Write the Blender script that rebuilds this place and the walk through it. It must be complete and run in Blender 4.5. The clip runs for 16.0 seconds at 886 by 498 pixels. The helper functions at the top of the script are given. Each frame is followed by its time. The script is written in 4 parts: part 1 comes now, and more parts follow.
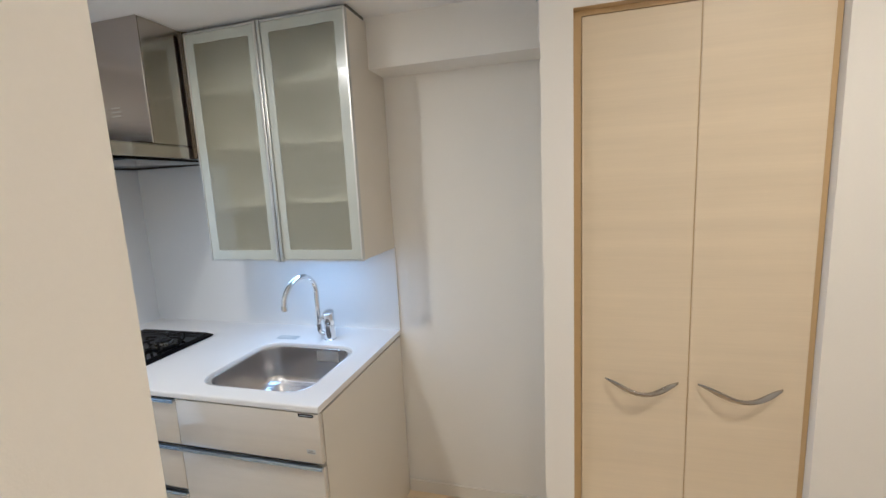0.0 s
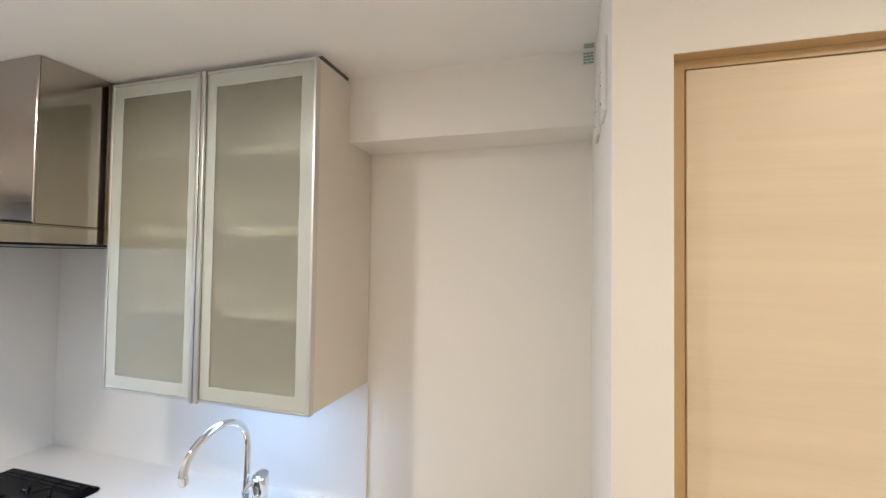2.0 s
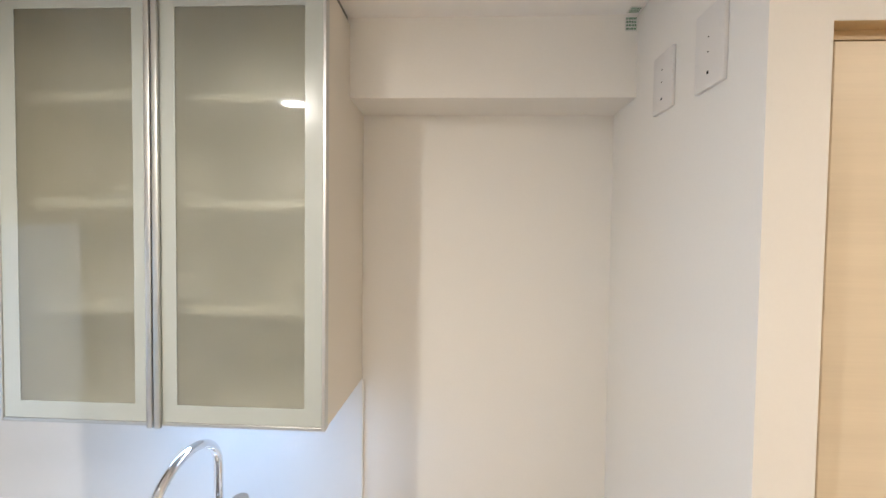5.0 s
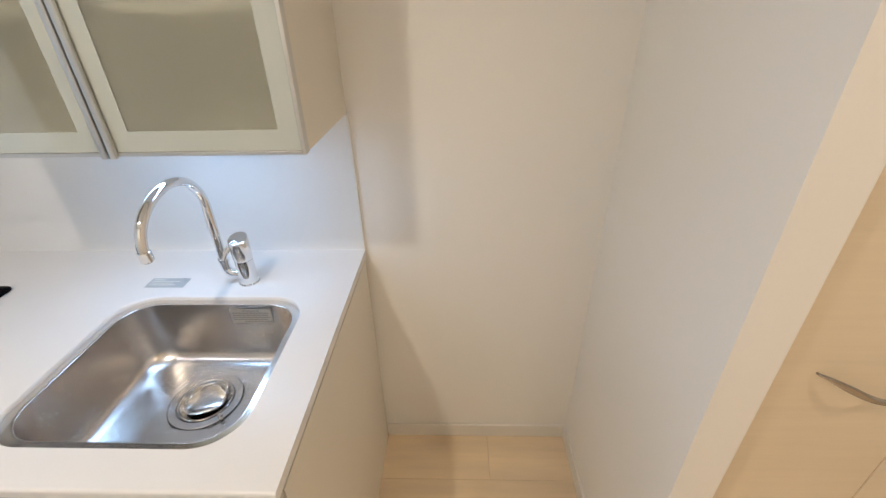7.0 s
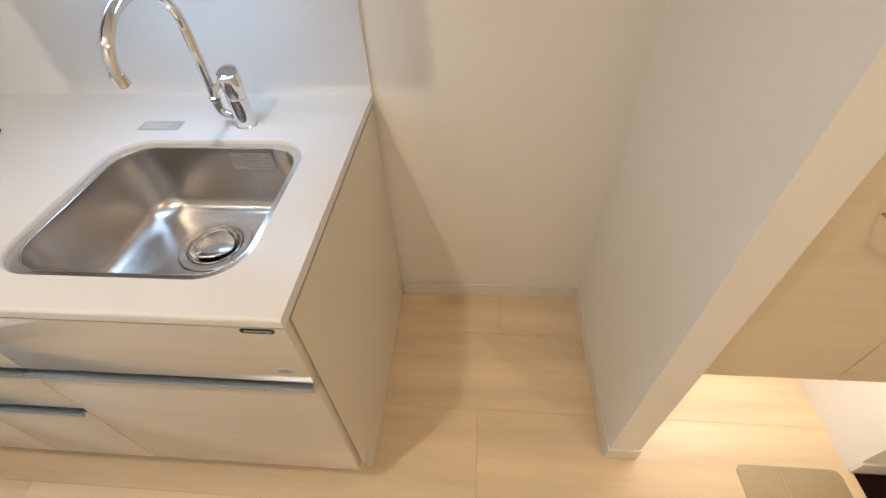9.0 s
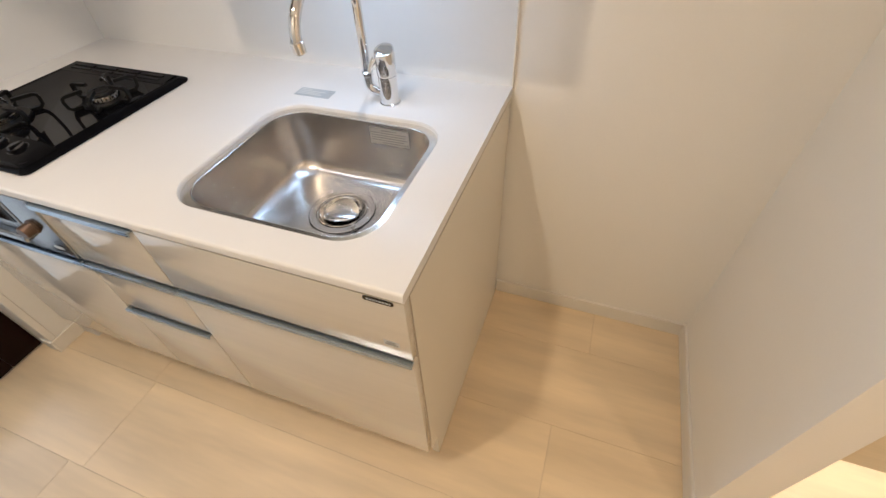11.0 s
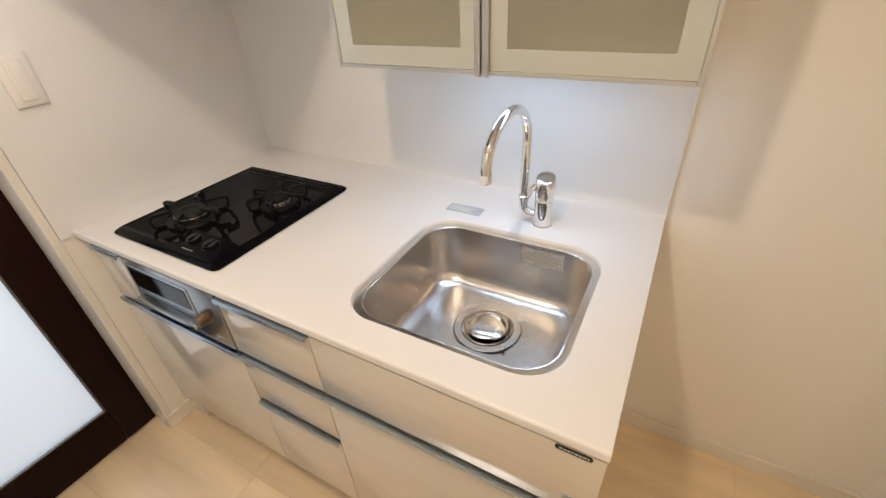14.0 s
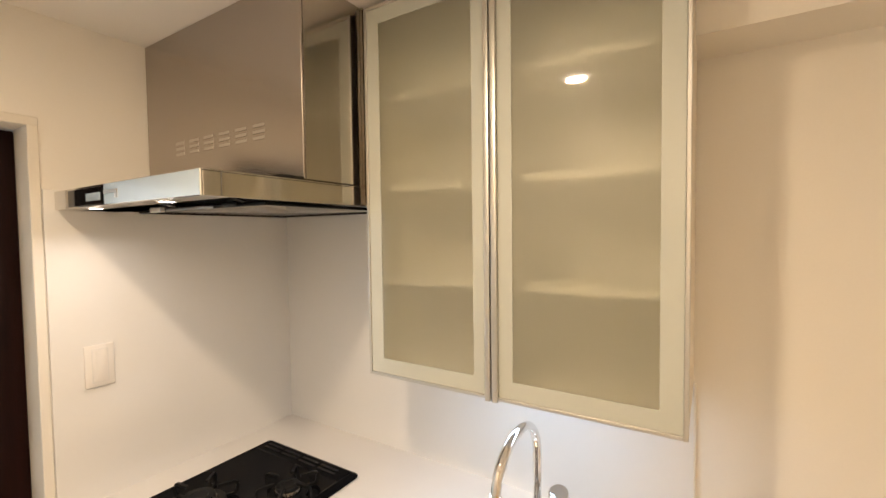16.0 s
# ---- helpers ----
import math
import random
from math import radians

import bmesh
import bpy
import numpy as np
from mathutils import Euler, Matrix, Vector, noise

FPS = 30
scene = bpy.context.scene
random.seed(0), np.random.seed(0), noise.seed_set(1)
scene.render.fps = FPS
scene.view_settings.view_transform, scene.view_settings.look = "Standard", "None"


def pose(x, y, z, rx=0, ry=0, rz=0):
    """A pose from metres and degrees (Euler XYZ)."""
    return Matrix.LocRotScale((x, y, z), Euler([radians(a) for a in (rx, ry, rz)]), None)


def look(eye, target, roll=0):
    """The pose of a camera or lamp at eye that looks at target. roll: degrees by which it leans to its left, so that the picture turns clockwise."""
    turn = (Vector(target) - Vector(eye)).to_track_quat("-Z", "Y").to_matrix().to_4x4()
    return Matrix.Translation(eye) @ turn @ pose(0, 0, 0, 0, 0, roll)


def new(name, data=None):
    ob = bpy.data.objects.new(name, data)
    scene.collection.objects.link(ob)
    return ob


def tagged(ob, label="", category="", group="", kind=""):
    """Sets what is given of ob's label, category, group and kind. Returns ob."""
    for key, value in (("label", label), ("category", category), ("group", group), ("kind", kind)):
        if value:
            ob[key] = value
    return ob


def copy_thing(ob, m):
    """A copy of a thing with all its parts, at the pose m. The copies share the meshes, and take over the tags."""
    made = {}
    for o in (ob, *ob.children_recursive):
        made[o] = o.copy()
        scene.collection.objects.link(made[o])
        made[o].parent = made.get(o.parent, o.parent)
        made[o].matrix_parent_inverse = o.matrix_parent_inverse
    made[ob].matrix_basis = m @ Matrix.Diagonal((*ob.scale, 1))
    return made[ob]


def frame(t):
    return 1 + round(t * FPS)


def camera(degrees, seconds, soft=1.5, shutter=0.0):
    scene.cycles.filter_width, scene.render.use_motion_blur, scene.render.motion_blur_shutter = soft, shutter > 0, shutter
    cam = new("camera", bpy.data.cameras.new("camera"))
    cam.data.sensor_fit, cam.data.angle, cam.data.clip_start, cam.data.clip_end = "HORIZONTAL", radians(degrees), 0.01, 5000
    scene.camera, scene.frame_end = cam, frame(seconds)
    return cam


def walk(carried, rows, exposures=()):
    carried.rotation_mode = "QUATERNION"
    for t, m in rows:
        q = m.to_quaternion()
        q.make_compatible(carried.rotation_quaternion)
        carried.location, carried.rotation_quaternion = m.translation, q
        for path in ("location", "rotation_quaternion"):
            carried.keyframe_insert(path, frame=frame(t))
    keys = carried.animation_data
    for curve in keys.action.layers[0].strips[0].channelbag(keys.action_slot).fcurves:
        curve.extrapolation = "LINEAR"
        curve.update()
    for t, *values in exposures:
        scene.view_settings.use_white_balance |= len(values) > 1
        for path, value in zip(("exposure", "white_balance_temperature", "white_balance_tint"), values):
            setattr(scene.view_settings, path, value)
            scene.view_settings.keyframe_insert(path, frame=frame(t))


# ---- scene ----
cam = camera(92.4, 16.0)
PATH = [
    (0, (0.75, -1.831, 1.527), (0.215, 0.073, 1.228), -2.8),
    (0.5, (0.708, -1.667, 1.551), (0.137, 0.237, 1.333), -2.3),
    (1, (0.681, -1.501, 1.601), (0.062, 0.396, 1.463), -1.2),
    (1.5, (0.652, -1.386, 1.617), (0.028, 0.514, 1.577), -0.2),
    (2, (0.639, -1.29, 1.651), (0.068, 0.625, 1.707), 0.8),
    (2.5, (0.556, -1.243, 1.669), (0.132, 0.706, 1.816), 1.4),
    (3, (0.384, -1.238, 1.673), (0.109, 0.729, 1.909), 1.5),
    (3.2, (0.33, -1.242, 1.686), (0.111, 0.729, 1.941), 1.5),
    (5.3, (0.284, -1.199, 1.652), (0.21, 0.792, 1.468), 0.4),
    (5.5, (0.28, -1.192, 1.628), (0.224, 0.788, 1.352), 0.1),
    (6, (0.279, -1.157, 1.579), (0.227, 0.768, 1.038), -0.4),
    (6.5, (0.276, -1.119, 1.531), (0.221, 0.72, 0.746), -0.7),
    (7, (0.28, -1.097, 1.483), (0.214, 0.634, 0.483), -1.3),
    (7.5, (0.283, -1.088, 1.441), (0.216, 0.526, 0.261), -1.6),
    (8, (0.286, -1.091, 1.4), (0.212, 0.416, 0.088), -2.2),
    (8.2, (0.29, -1.089, 1.389), (0.209, 0.377, 0.031), -2.4),
    (10.3, (0.288, -1.078, 1.359), (-0.084, 0.251, -0.089), -3.0),
    (10.5, (0.28, -1.08, 1.362), (-0.137, 0.241, -0.081), -2.9),
    (11, (0.216, -1.086, 1.363), (-0.302, 0.208, -0.07), -3.0),
    (11.5, (0.086, -1.094, 1.354), (-0.522, 0.166, -0.074), -3.7),
    (12, (-0.002, -1.118, 1.357), (-0.666, 0.113, -0.072), -4.2),
    (12.5, (-0.03, -1.116, 1.35), (-0.723, 0.106, -0.073), -4.2),
    (13, (-0.033, -1.116, 1.354), (-0.758, 0.137, -0.026), -3.9),
    (13.5, (-0.029, -1.119, 1.366), (-0.807, 0.207, 0.086), -3.8),
    (14, (-0.014, -1.124, 1.42), (-0.864, 0.312, 0.318), -3.5),
    (14.5, (0.008, -1.129, 1.483), (-0.918, 0.414, 0.61), -3.1),
    (15, (0.028, -1.13, 1.531), (-0.958, 0.503, 0.93), -2.3),
    (15.5, (0.025, -1.141, 1.573), (-1.005, 0.543, 1.251), -1.4),
    (16, (0.027, -1.166, 1.613), (-1.032, 0.529, 1.535), -0.7),
]
EXPOSURES = [
    (0.0, -0.35, 4600, 12), (0.5, -0.16, 4750, 13), (1.5, -0.06, 4880, 13), (3.0, 0.10, 4930, 14), (5.5, 0.02, 4880, 14), (7.0, -0.28, 5150, 14), (8.0, -0.38, 5550, 14),
    (10.5, -0.30, 5560, 16), (12.5, -0.17, 5640, 16), (14.0, -0.28, 5850, 17), (15.0, -0.20, 5950, 18), (15.5, -0.15, 6080, 17), (16.0, -0.02, 6450, 18),
]
walk(cam, [(t, look(eye, target, roll)) for t, eye, target, roll in PATH], EXPOSURES)


# ---- light ----
world = bpy.data.worlds.new("sky")
scene.world = world
world.use_nodes = True
sky = world.node_tree.nodes.new("ShaderNodeTexSky")
sky.sky_type = 'NISHITA'
sky.sun_disc = False
sky.sun_elevation, sky.sun_rotation = radians(35), radians(200)
world.node_tree.links.new(sky.outputs[0], world.node_tree.nodes["Background"].inputs[0])
world.node_tree.nodes["Background"].inputs[1].default_value = 0.1

CEIL = 2.20
WARM, KITCHEN, COOL, DAY = (1.0, 0.72, 0.40), (1.0, 0.775, 0.48), (0.52, 0.78, 1.0), (0.80, 0.91, 1.0)
# The last one is an unseen extra, added to brighten the alcove and corridor.
DOWNLIGHTS = [(-0.405, -1.155), (1.42, -1.33), (1.3, -3.1)]
DOWN_W, HOOD_W, STRIP_W, FOOT_W, DAY_W = (13.2, 9.2, 9.5), 0.70, 0.90, 1.6, 36.0


def area_lamp(name, m, sx, sy, power, colour, shape='RECTANGLE', spread=180):
    lamp = bpy.data.lights.new(name, 'AREA')
    lamp.shape, lamp.size, lamp.size_y = shape, sx, sy
    lamp.energy, lamp.color, lamp.spread = power, colour, radians(spread)
    ob = new(name, lamp)
    ob.matrix_world = m
    return ob


for (lx, ly), tone, watts in zip(DOWNLIGHTS, (KITCHEN, WARM, WARM), DOWN_W):
    area_lamp("downlight_lamp", pose(lx, ly, CEIL - 0.012), 0.08, 0.08, watts, tone, 'DISK', 176)
for lx in (-1.263, -0.915):
    area_lamp("hood_lamp", pose(lx, -0.724, 1.678), 0.03, 0.03, HOOD_W, (1.0, 0.9, 0.75), 'DISK', 150)
area_lamp("strip_lamp", pose(-0.34, -0.235, 1.238), 0.40, 0.03, STRIP_W, COOL)
area_lamp("foot_lamp", pose(1.08, -0.36, 0.448), 0.45, 0.05, FOOT_W, (1.0, 0.86, 0.64))
area_lamp("window_lamp", pose(-3.9, -1.1, 1.3, 0, -90, 0), 1.8, 1.4, DAY_W, DAY)


# ---- materials ----
def material(name, colour, rough=0.5, metal=0.0, vary=0.04, scale=6.0, stretch=(1, 1, 1), fine=120.0, bump=0.0, bump_scale=300.0,
             coat=0.0, spec=0.5, rough_vary=0.05, piece=0.0, grain=0.0):
    """A surface with broad blotches, fine grain, relief and uneven gloss. stretch draws the grain out along an axis."""
    m = bpy.data.materials.new(name)
    m.use_nodes = True
    nt = m.node_tree
    b = nt.nodes["Principled BSDF"]
    b.inputs["Metallic"].default_value = metal
    b.inputs["Coat Weight"].default_value = coat
    b.inputs["Coat Roughness"].default_value = 0.04
    b.inputs["Specular IOR Level"].default_value = spec
    tc = nt.nodes.new("ShaderNodeTexCoord")
    mp = nt.nodes.new("ShaderNodeMapping")
    mp.inputs["Scale"].default_value = stretch
    nt.links.new(tc.outputs["Object"], mp.inputs["Vector"])
    vec = mp.outputs["Vector"]
    if piece:
        info = nt.nodes.new("ShaderNodeObjectInfo")
        mul = nt.nodes.new("ShaderNodeMath")
        mul.operation, mul.inputs[1].default_value = 'MULTIPLY', 37.0
        nt.links.new(info.outputs["Random"], mul.inputs[0])
        add = nt.nodes.new("ShaderNodeVectorMath")
        add.operation = 'ADD'
        nt.links.new(vec, add.inputs[0])
        nt.links.new(mul.outputs[0], add.inputs[1])
        vec = add.outputs[0]

    def noise_tex(sc, detail):
        n = nt.nodes.new("ShaderNodeTexNoise")
        n.inputs["Scale"].default_value, n.inputs["Detail"].default_value = sc, detail
        nt.links.new(vec, n.inputs["Vector"])
        return n.outputs[0]

    broad, small = noise_tex(scale, 4.0), noise_tex(fine, 3.0)
    mix = nt.nodes.new("ShaderNodeMix")
    mix.data_type = 'FLOAT'
    mix.inputs[0].default_value = 0.35 if not grain else grain
    nt.links.new(broad, mix.inputs[2])
    nt.links.new(small, mix.inputs[3])
    fac = mix.outputs[0]
    ramp = nt.nodes.new("ShaderNodeValToRGB")
    lo, hi = [tuple(max(0.0, c * (1 + s * vary)) for c in colour) + (1.0,) for s in (-1.6, 1.6)]
    ramp.color_ramp.elements[0].position, ramp.color_ramp.elements[1].position = 0.3, 0.7
    ramp.color_ramp.elements[0].color, ramp.color_ramp.elements[1].color = lo, hi
    nt.links.new(fac, ramp.inputs[0])
    col = ramp.outputs[0]
    if piece:
        hsv = nt.nodes.new("ShaderNodeHueSaturation")
        rng = nt.nodes.new("ShaderNodeMapRange")
        rng.inputs[3].default_value, rng.inputs[4].default_value = 1 - piece, 1 + piece
        nt.links.new(info.outputs["Random"], rng.inputs[0])
        nt.links.new(rng.outputs[0], hsv.inputs["Value"])
        nt.links.new(col, hsv.inputs["Color"])
        col = hsv.outputs[0]
    nt.links.new(col, b.inputs["Base Color"])
    rr = nt.nodes.new("ShaderNodeMapRange")
    rr.inputs[1].default_value, rr.inputs[2].default_value = 0.3, 0.7
    rr.inputs[3].default_value, rr.inputs[4].default_value = max(0.0, rough * (1 - rough_vary * 3)), min(1.0, rough * (1 + rough_vary * 3))
    nt.links.new(fac, rr.inputs[0])
    nt.links.new(rr.outputs[0], b.inputs["Roughness"])
    if bump:
        bp = nt.nodes.new("ShaderNodeBump")
        bp.inputs["Strength"].default_value, bp.inputs["Distance"].default_value = bump, 0.001
        nt.links.new(noise_tex(bump_scale, 3.0), bp.inputs["Height"])
        nt.links.new(bp.outputs[0], b.inputs["Normal"])
    return m


WALL = material("wallpaper", (0.865, 0.843, 0.795), 0.75, vary=0.010, scale=2.0, fine=160, bump=0.14, bump_scale=520, spec=0.3)
CEILING = material("ceiling_paper", (0.91, 0.90, 0.88), 0.85, vary=0.010, scale=2.0, fine=160, bump=0.12, bump_scale=520, spec=0.2)
PANEL = material("splash_panel", (0.80, 0.80, 0.79), 0.085, vary=0.006, scale=1.5, fine=60, bump=0.03, bump_scale=30)
COUNTER = material("solid_surface", (0.79, 0.77, 0.75), 0.36, vary=0.012, scale=5, fine=420, bump=0.006, bump_scale=300)
FRONT = material("drawer_laminate", (0.66, 0.615, 0.535), 0.07, vary=0.025, scale=4, stretch=(0.6, 1, 9), fine=60, coat=0.35, rough_vary=0.1)
CARCASS = material("carcass_board", (0.76, 0.735, 0.69), 0.45, vary=0.02, scale=5, fine=200)
SIDE = material("side_panel_laminate", (0.735, 0.685, 0.585), 0.42, vary=0.010, scale=4, fine=300, rough_vary=0.01)
ALU = material("satin_aluminium", (0.64, 0.635, 0.61), 0.42, 1.0, vary=0.004, scale=3, fine=12, rough_vary=0.0)
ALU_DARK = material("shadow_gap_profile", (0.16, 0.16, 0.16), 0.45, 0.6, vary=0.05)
CHROME = material("polished_chrome", (0.80, 0.80, 0.80), 0.035, 1.0, vary=0.01)
HANDLE = material("polished_nickel", (0.40, 0.38, 0.35), 0.07, 1.0, vary=0.01)
STEEL = material("brushed_steel", (0.47, 0.43, 0.39), 0.22, 1.0, vary=0.015, scale=5, stretch=(1, 1, 40), fine=60, bump=0.012, bump_scale=160)
STEEL_V = material("brushed_side_steel", (0.47, 0.435, 0.385), 0.12, 1.0, vary=0.015, scale=5, stretch=(25, 25, 1), fine=60, bump=0.015, bump_scale=60)
SINK = material("satin_sink_steel", (0.61, 0.585, 0.56), 0.265, 1.0, vary=0.004, scale=3, fine=40, rough_vary=0.0)
RIM = material("polished_sink_rim", (0.80, 0.79, 0.77), 0.20, 1.0, vary=0.01)
LID = material("smooth_drain_steel", (0.76, 0.75, 0.73), 0.20, 1.0, vary=0.01, rough_vary=0.02)
BURNER = material("sooted_burner_steel", (0.20, 0.19, 0.18), 0.16, 1.0, vary=0.15, scale=30)
POLISHED = material("polished_steel", (0.66, 0.65, 0.63), 0.10, 1.0, vary=0.01, scale=5, stretch=(1, 1, 30))
SLOT = material("polished_slot_rim", (0.60, 0.58, 0.55), 0.06, 1.0, vary=0.02)
BLACK = material("black_enamel", (0.004, 0.004, 0.005), 0.035, vary=0.2, scale=9, fine=900, spec=0.06)
GLOSS_BLACK = material("gloss_black_plastic", (0.005, 0.005, 0.006), 0.10, vary=0.1, spec=0.4)
IRON = material("black_cast_iron", (0.005, 0.005, 0.005), 0.45, spec=0.2, vary=0.2, fine=300, bump=0.2)
DARK = material("dark_plastic", (0.009, 0.009, 0.010), 0.22, vary=0.1, spec=0.35)
DARK_GLASS = material("smoked_glass", (0.008, 0.008, 0.009), 0.05, vary=0.1, spec=0.15)
STRAINER = material("mirror_strainer_steel", (0.70, 0.69, 0.67), 0.05, 1.0, vary=0.01)
GRILL_STEEL = material("cool_grey_grill_steel", (0.40, 0.42, 0.44), 0.24, 1.0, vary=0.01, scale=3, stretch=(1, 1, 30), fine=60)
BLUE_FILM = material("pale_blue_protective_film", (0.56, 0.68, 0.78), 0.22, 0.35, vary=0.02, scale=6, fine=30, bump=0.05, bump_scale=20)
GREASE_PLATE = material("enamelled_grease_plate", (0.34, 0.32, 0.30), 0.07, 0.75, vary=0.01)
BROWN_KNOB = material("bronze_knob", (0.12, 0.075, 0.05), 0.3, 0.6, vary=0.1)
WHITE_PLASTIC = material("white_plastic", (0.80, 0.78, 0.75), 0.35, vary=0.01)
PAINT = material("white_trim", (0.80, 0.765, 0.695), 0.42, vary=0.012, fine=180)
GLASS_EDGE = material("satin_glass_border", (0.50, 0.53, 0.49), 0.22, vary=0.01, coat=0.5)
SHOE_DOOR = material("pale_maple_veneer", (0.755, 0.655, 0.485), 0.38, vary=0.03, scale=3.0, stretch=(0.35, 1, 11), fine=26, spec=0.3, bump=0.02, bump_scale=90)
SHOE_EDGE = material("maple_edge_band", (0.55, 0.40, 0.20), 0.4, vary=0.05, scale=5, stretch=(8, 8, 0.5))
PLANK = material("pale_ash_plank", (0.80, 0.64, 0.42), 0.34, vary=0.085, scale=2.2, stretch=(0.6, 5.0, 1), fine=14, grain=0.16, bump=0.015, bump_scale=60, piece=0.04, rough_vary=0.02)
GROOVE = material("floor_groove", (0.34, 0.23, 0.13), 0.8, vary=0.1)
WENGE = material("dark_wenge", (0.012, 0.003, 0.0025), 0.5, spec=0.12, vary=0.3, scale=5, stretch=(7, 7, 0.5), fine=60)
FILM = material("clear_film_label", (0.60, 0.585, 0.56), 0.33, 0.85, vary=0.01)
# Anodised aluminium of the pulls, tinted blue-grey.
PULL = material("blue_grey_anodised_pull", (0.44, 0.52, 0.60), 0.24, 1.0, vary=0.01, scale=3, fine=12, rough_vary=0.0)
PAPER = material("white_label", (0.74, 0.74, 0.72), 0.5, vary=0.01)
GREY_LABEL = material("silver_label", (0.50, 0.53, 0.55), 0.3, 0.3, vary=0.03)
INK = material("label_ink", (0.26, 0.26, 0.26), 0.6, vary=0.05)
GREEN_TAPE = material("green_printed_tape", (0.20, 0.34, 0.24), 0.5, vary=0.3, scale=180, fine=400)
MAT_SHEET = material("beige_floor_sheet", (0.42, 0.34, 0.20), 0.5, vary=0.06, scale=8)


def glass(name, colour, rough, coat):
    m = bpy.data.materials.new(name)
    m.use_nodes = True
    b = m.node_tree.nodes["Principled BSDF"]
    b.inputs["Base Color"].default_value = (*colour, 1)
    b.inputs["Transmission Weight"].default_value = 1.0
    b.inputs["Roughness"].default_value = rough
    b.inputs["IOR"].default_value = 1.3
    b.inputs["Coat Weight"].default_value = coat
    b.inputs["Coat Roughness"].default_value = 0.015
    b.inputs["Coat IOR"].default_value = 1.5
    n = m.node_tree.nodes.new("ShaderNodeTexNoise")
    n.inputs["Scale"].default_value = 900
    bp = m.node_tree.nodes.new("ShaderNodeBump")
    bp.inputs["Strength"].default_value, bp.inputs["Distance"].default_value = 0.15, 0.0005
    m.node_tree.links.new(n.outputs[0], bp.inputs["Height"])
    m.node_tree.links.new(bp.outputs[0], b.inputs["Normal"])
    return m


def hazy(m, colour, share):
    """Adds a milky haze to a glass."""
    nt = m.node_tree
    b, out = nt.nodes["Principled BSDF"], nt.nodes["Material Output"]
    d = nt.nodes.new("ShaderNodeBsdfPrincipled")
    d.inputs["Base Color"].default_value = (*colour, 1)
    d.inputs["Roughness"].default_value = 0.02
    mx = nt.nodes.new("ShaderNodeMixShader")
    mx.inputs[0].default_value = share
    nt.links.new(b.outputs[0], mx.inputs[1])
    nt.links.new(d.outputs[0], mx.inputs[2])
    nt.links.new(mx.outputs[0], out.inputs[0])
    return m


FROST = glass("frosted_cabinet_glass", (0.78, 0.79, 0.70), 0.48, 1.0)
FROST = hazy(FROST, (0.38, 0.375, 0.30), 0.27)


def milk_glass():
    m = bpy.data.materials.new("milk_glass")
    m.use_nodes = True
    nt = m.node_tree
    b = nt.nodes["Principled BSDF"]
    b.inputs["Base Color"].default_value = (0.85, 0.88, 0.88, 1)
    b.inputs["Roughness"].default_value = 0.15
    tr = nt.nodes.new("ShaderNodeBsdfTranslucent")
    tr.inputs[0].default_value = (0.92, 0.96, 0.97, 1)
    mx = nt.nodes.new("ShaderNodeMixShader")
    mx.inputs[0].default_value = 0.6
    nt.links.new(b.outputs[0], mx.inputs[1])
    nt.links.new(tr.outputs[0], mx.inputs[2])
    nt.links.new(mx.outputs[0], nt.nodes["Material Output"].inputs[0])
    return m


MILK = milk_glass()


def glow(name, colour, strength):
    m = bpy.data.materials.new(name)
    m.use_nodes = True
    b = m.node_tree.nodes["Principled BSDF"]
    b.inputs["Emission Color"].default_value = (*colour, 1)
    b.inputs["Emission Strength"].default_value = strength
    return m


GLOW_WARM = glow("warm_diffuser", (1.0, 0.86, 0.66), 8.0)
GLOW_HOOD = glow("hood_led", (1.0, 0.93, 0.82), 12.0)
GLOW_COOL = glow("cool_led", (0.72, 0.88, 1.0), 6.0)


# ---- mesh helpers ----
def box(bm, x0, x1, y0, y1, z0, z1, bevel=0.0, segs=2):
    vs = [bm.verts.new((x, y, z)) for x in (x0, x1) for y in (y0, y1) for z in (z0, z1)]
    fs = [bm.faces.new([vs[i] for i in f]) for f in ((0, 1, 3, 2), (4, 6, 7, 5), (0, 4, 5, 1), (2, 3, 7, 6), (0, 2, 6, 4), (1, 5, 7, 3))]
    if bevel:
        es = list({e for f in fs for e in f.edges})
        bmesh.ops.bevel(bm, geom=es, offset=bevel, segments=segs, profile=0.5, affect='EDGES')


def boxed(x0, x1, y0, y1, z0, z1, bevel=0.0, segs=2):
    bm = bmesh.new()
    box(bm, x0, x1, y0, y1, z0, z1, bevel, segs)
    return bm


def lathe(bm, profile, c=(0, 0, 0), n=32, m=None):
    rings = []
    for r, z in profile:
        ring = []
        for i in range(n):
            a = 2 * math.pi * i / n
            v = Vector((r * math.cos(a), r * math.sin(a), z))
            if m is not None:
                v = m @ v
            ring.append(bm.verts.new(v + Vector(c)))
        rings.append(ring)
    for a, b in zip(rings, rings[1:]):
        for i in range(n):
            bm.faces.new((a[i], a[(i + 1) % n], b[(i + 1) % n], b[i]))
    for ring, flip in ((rings[0], True), (rings[-1], False)):
        bm.faces.new(ring[::-1] if flip else ring)
    return bm


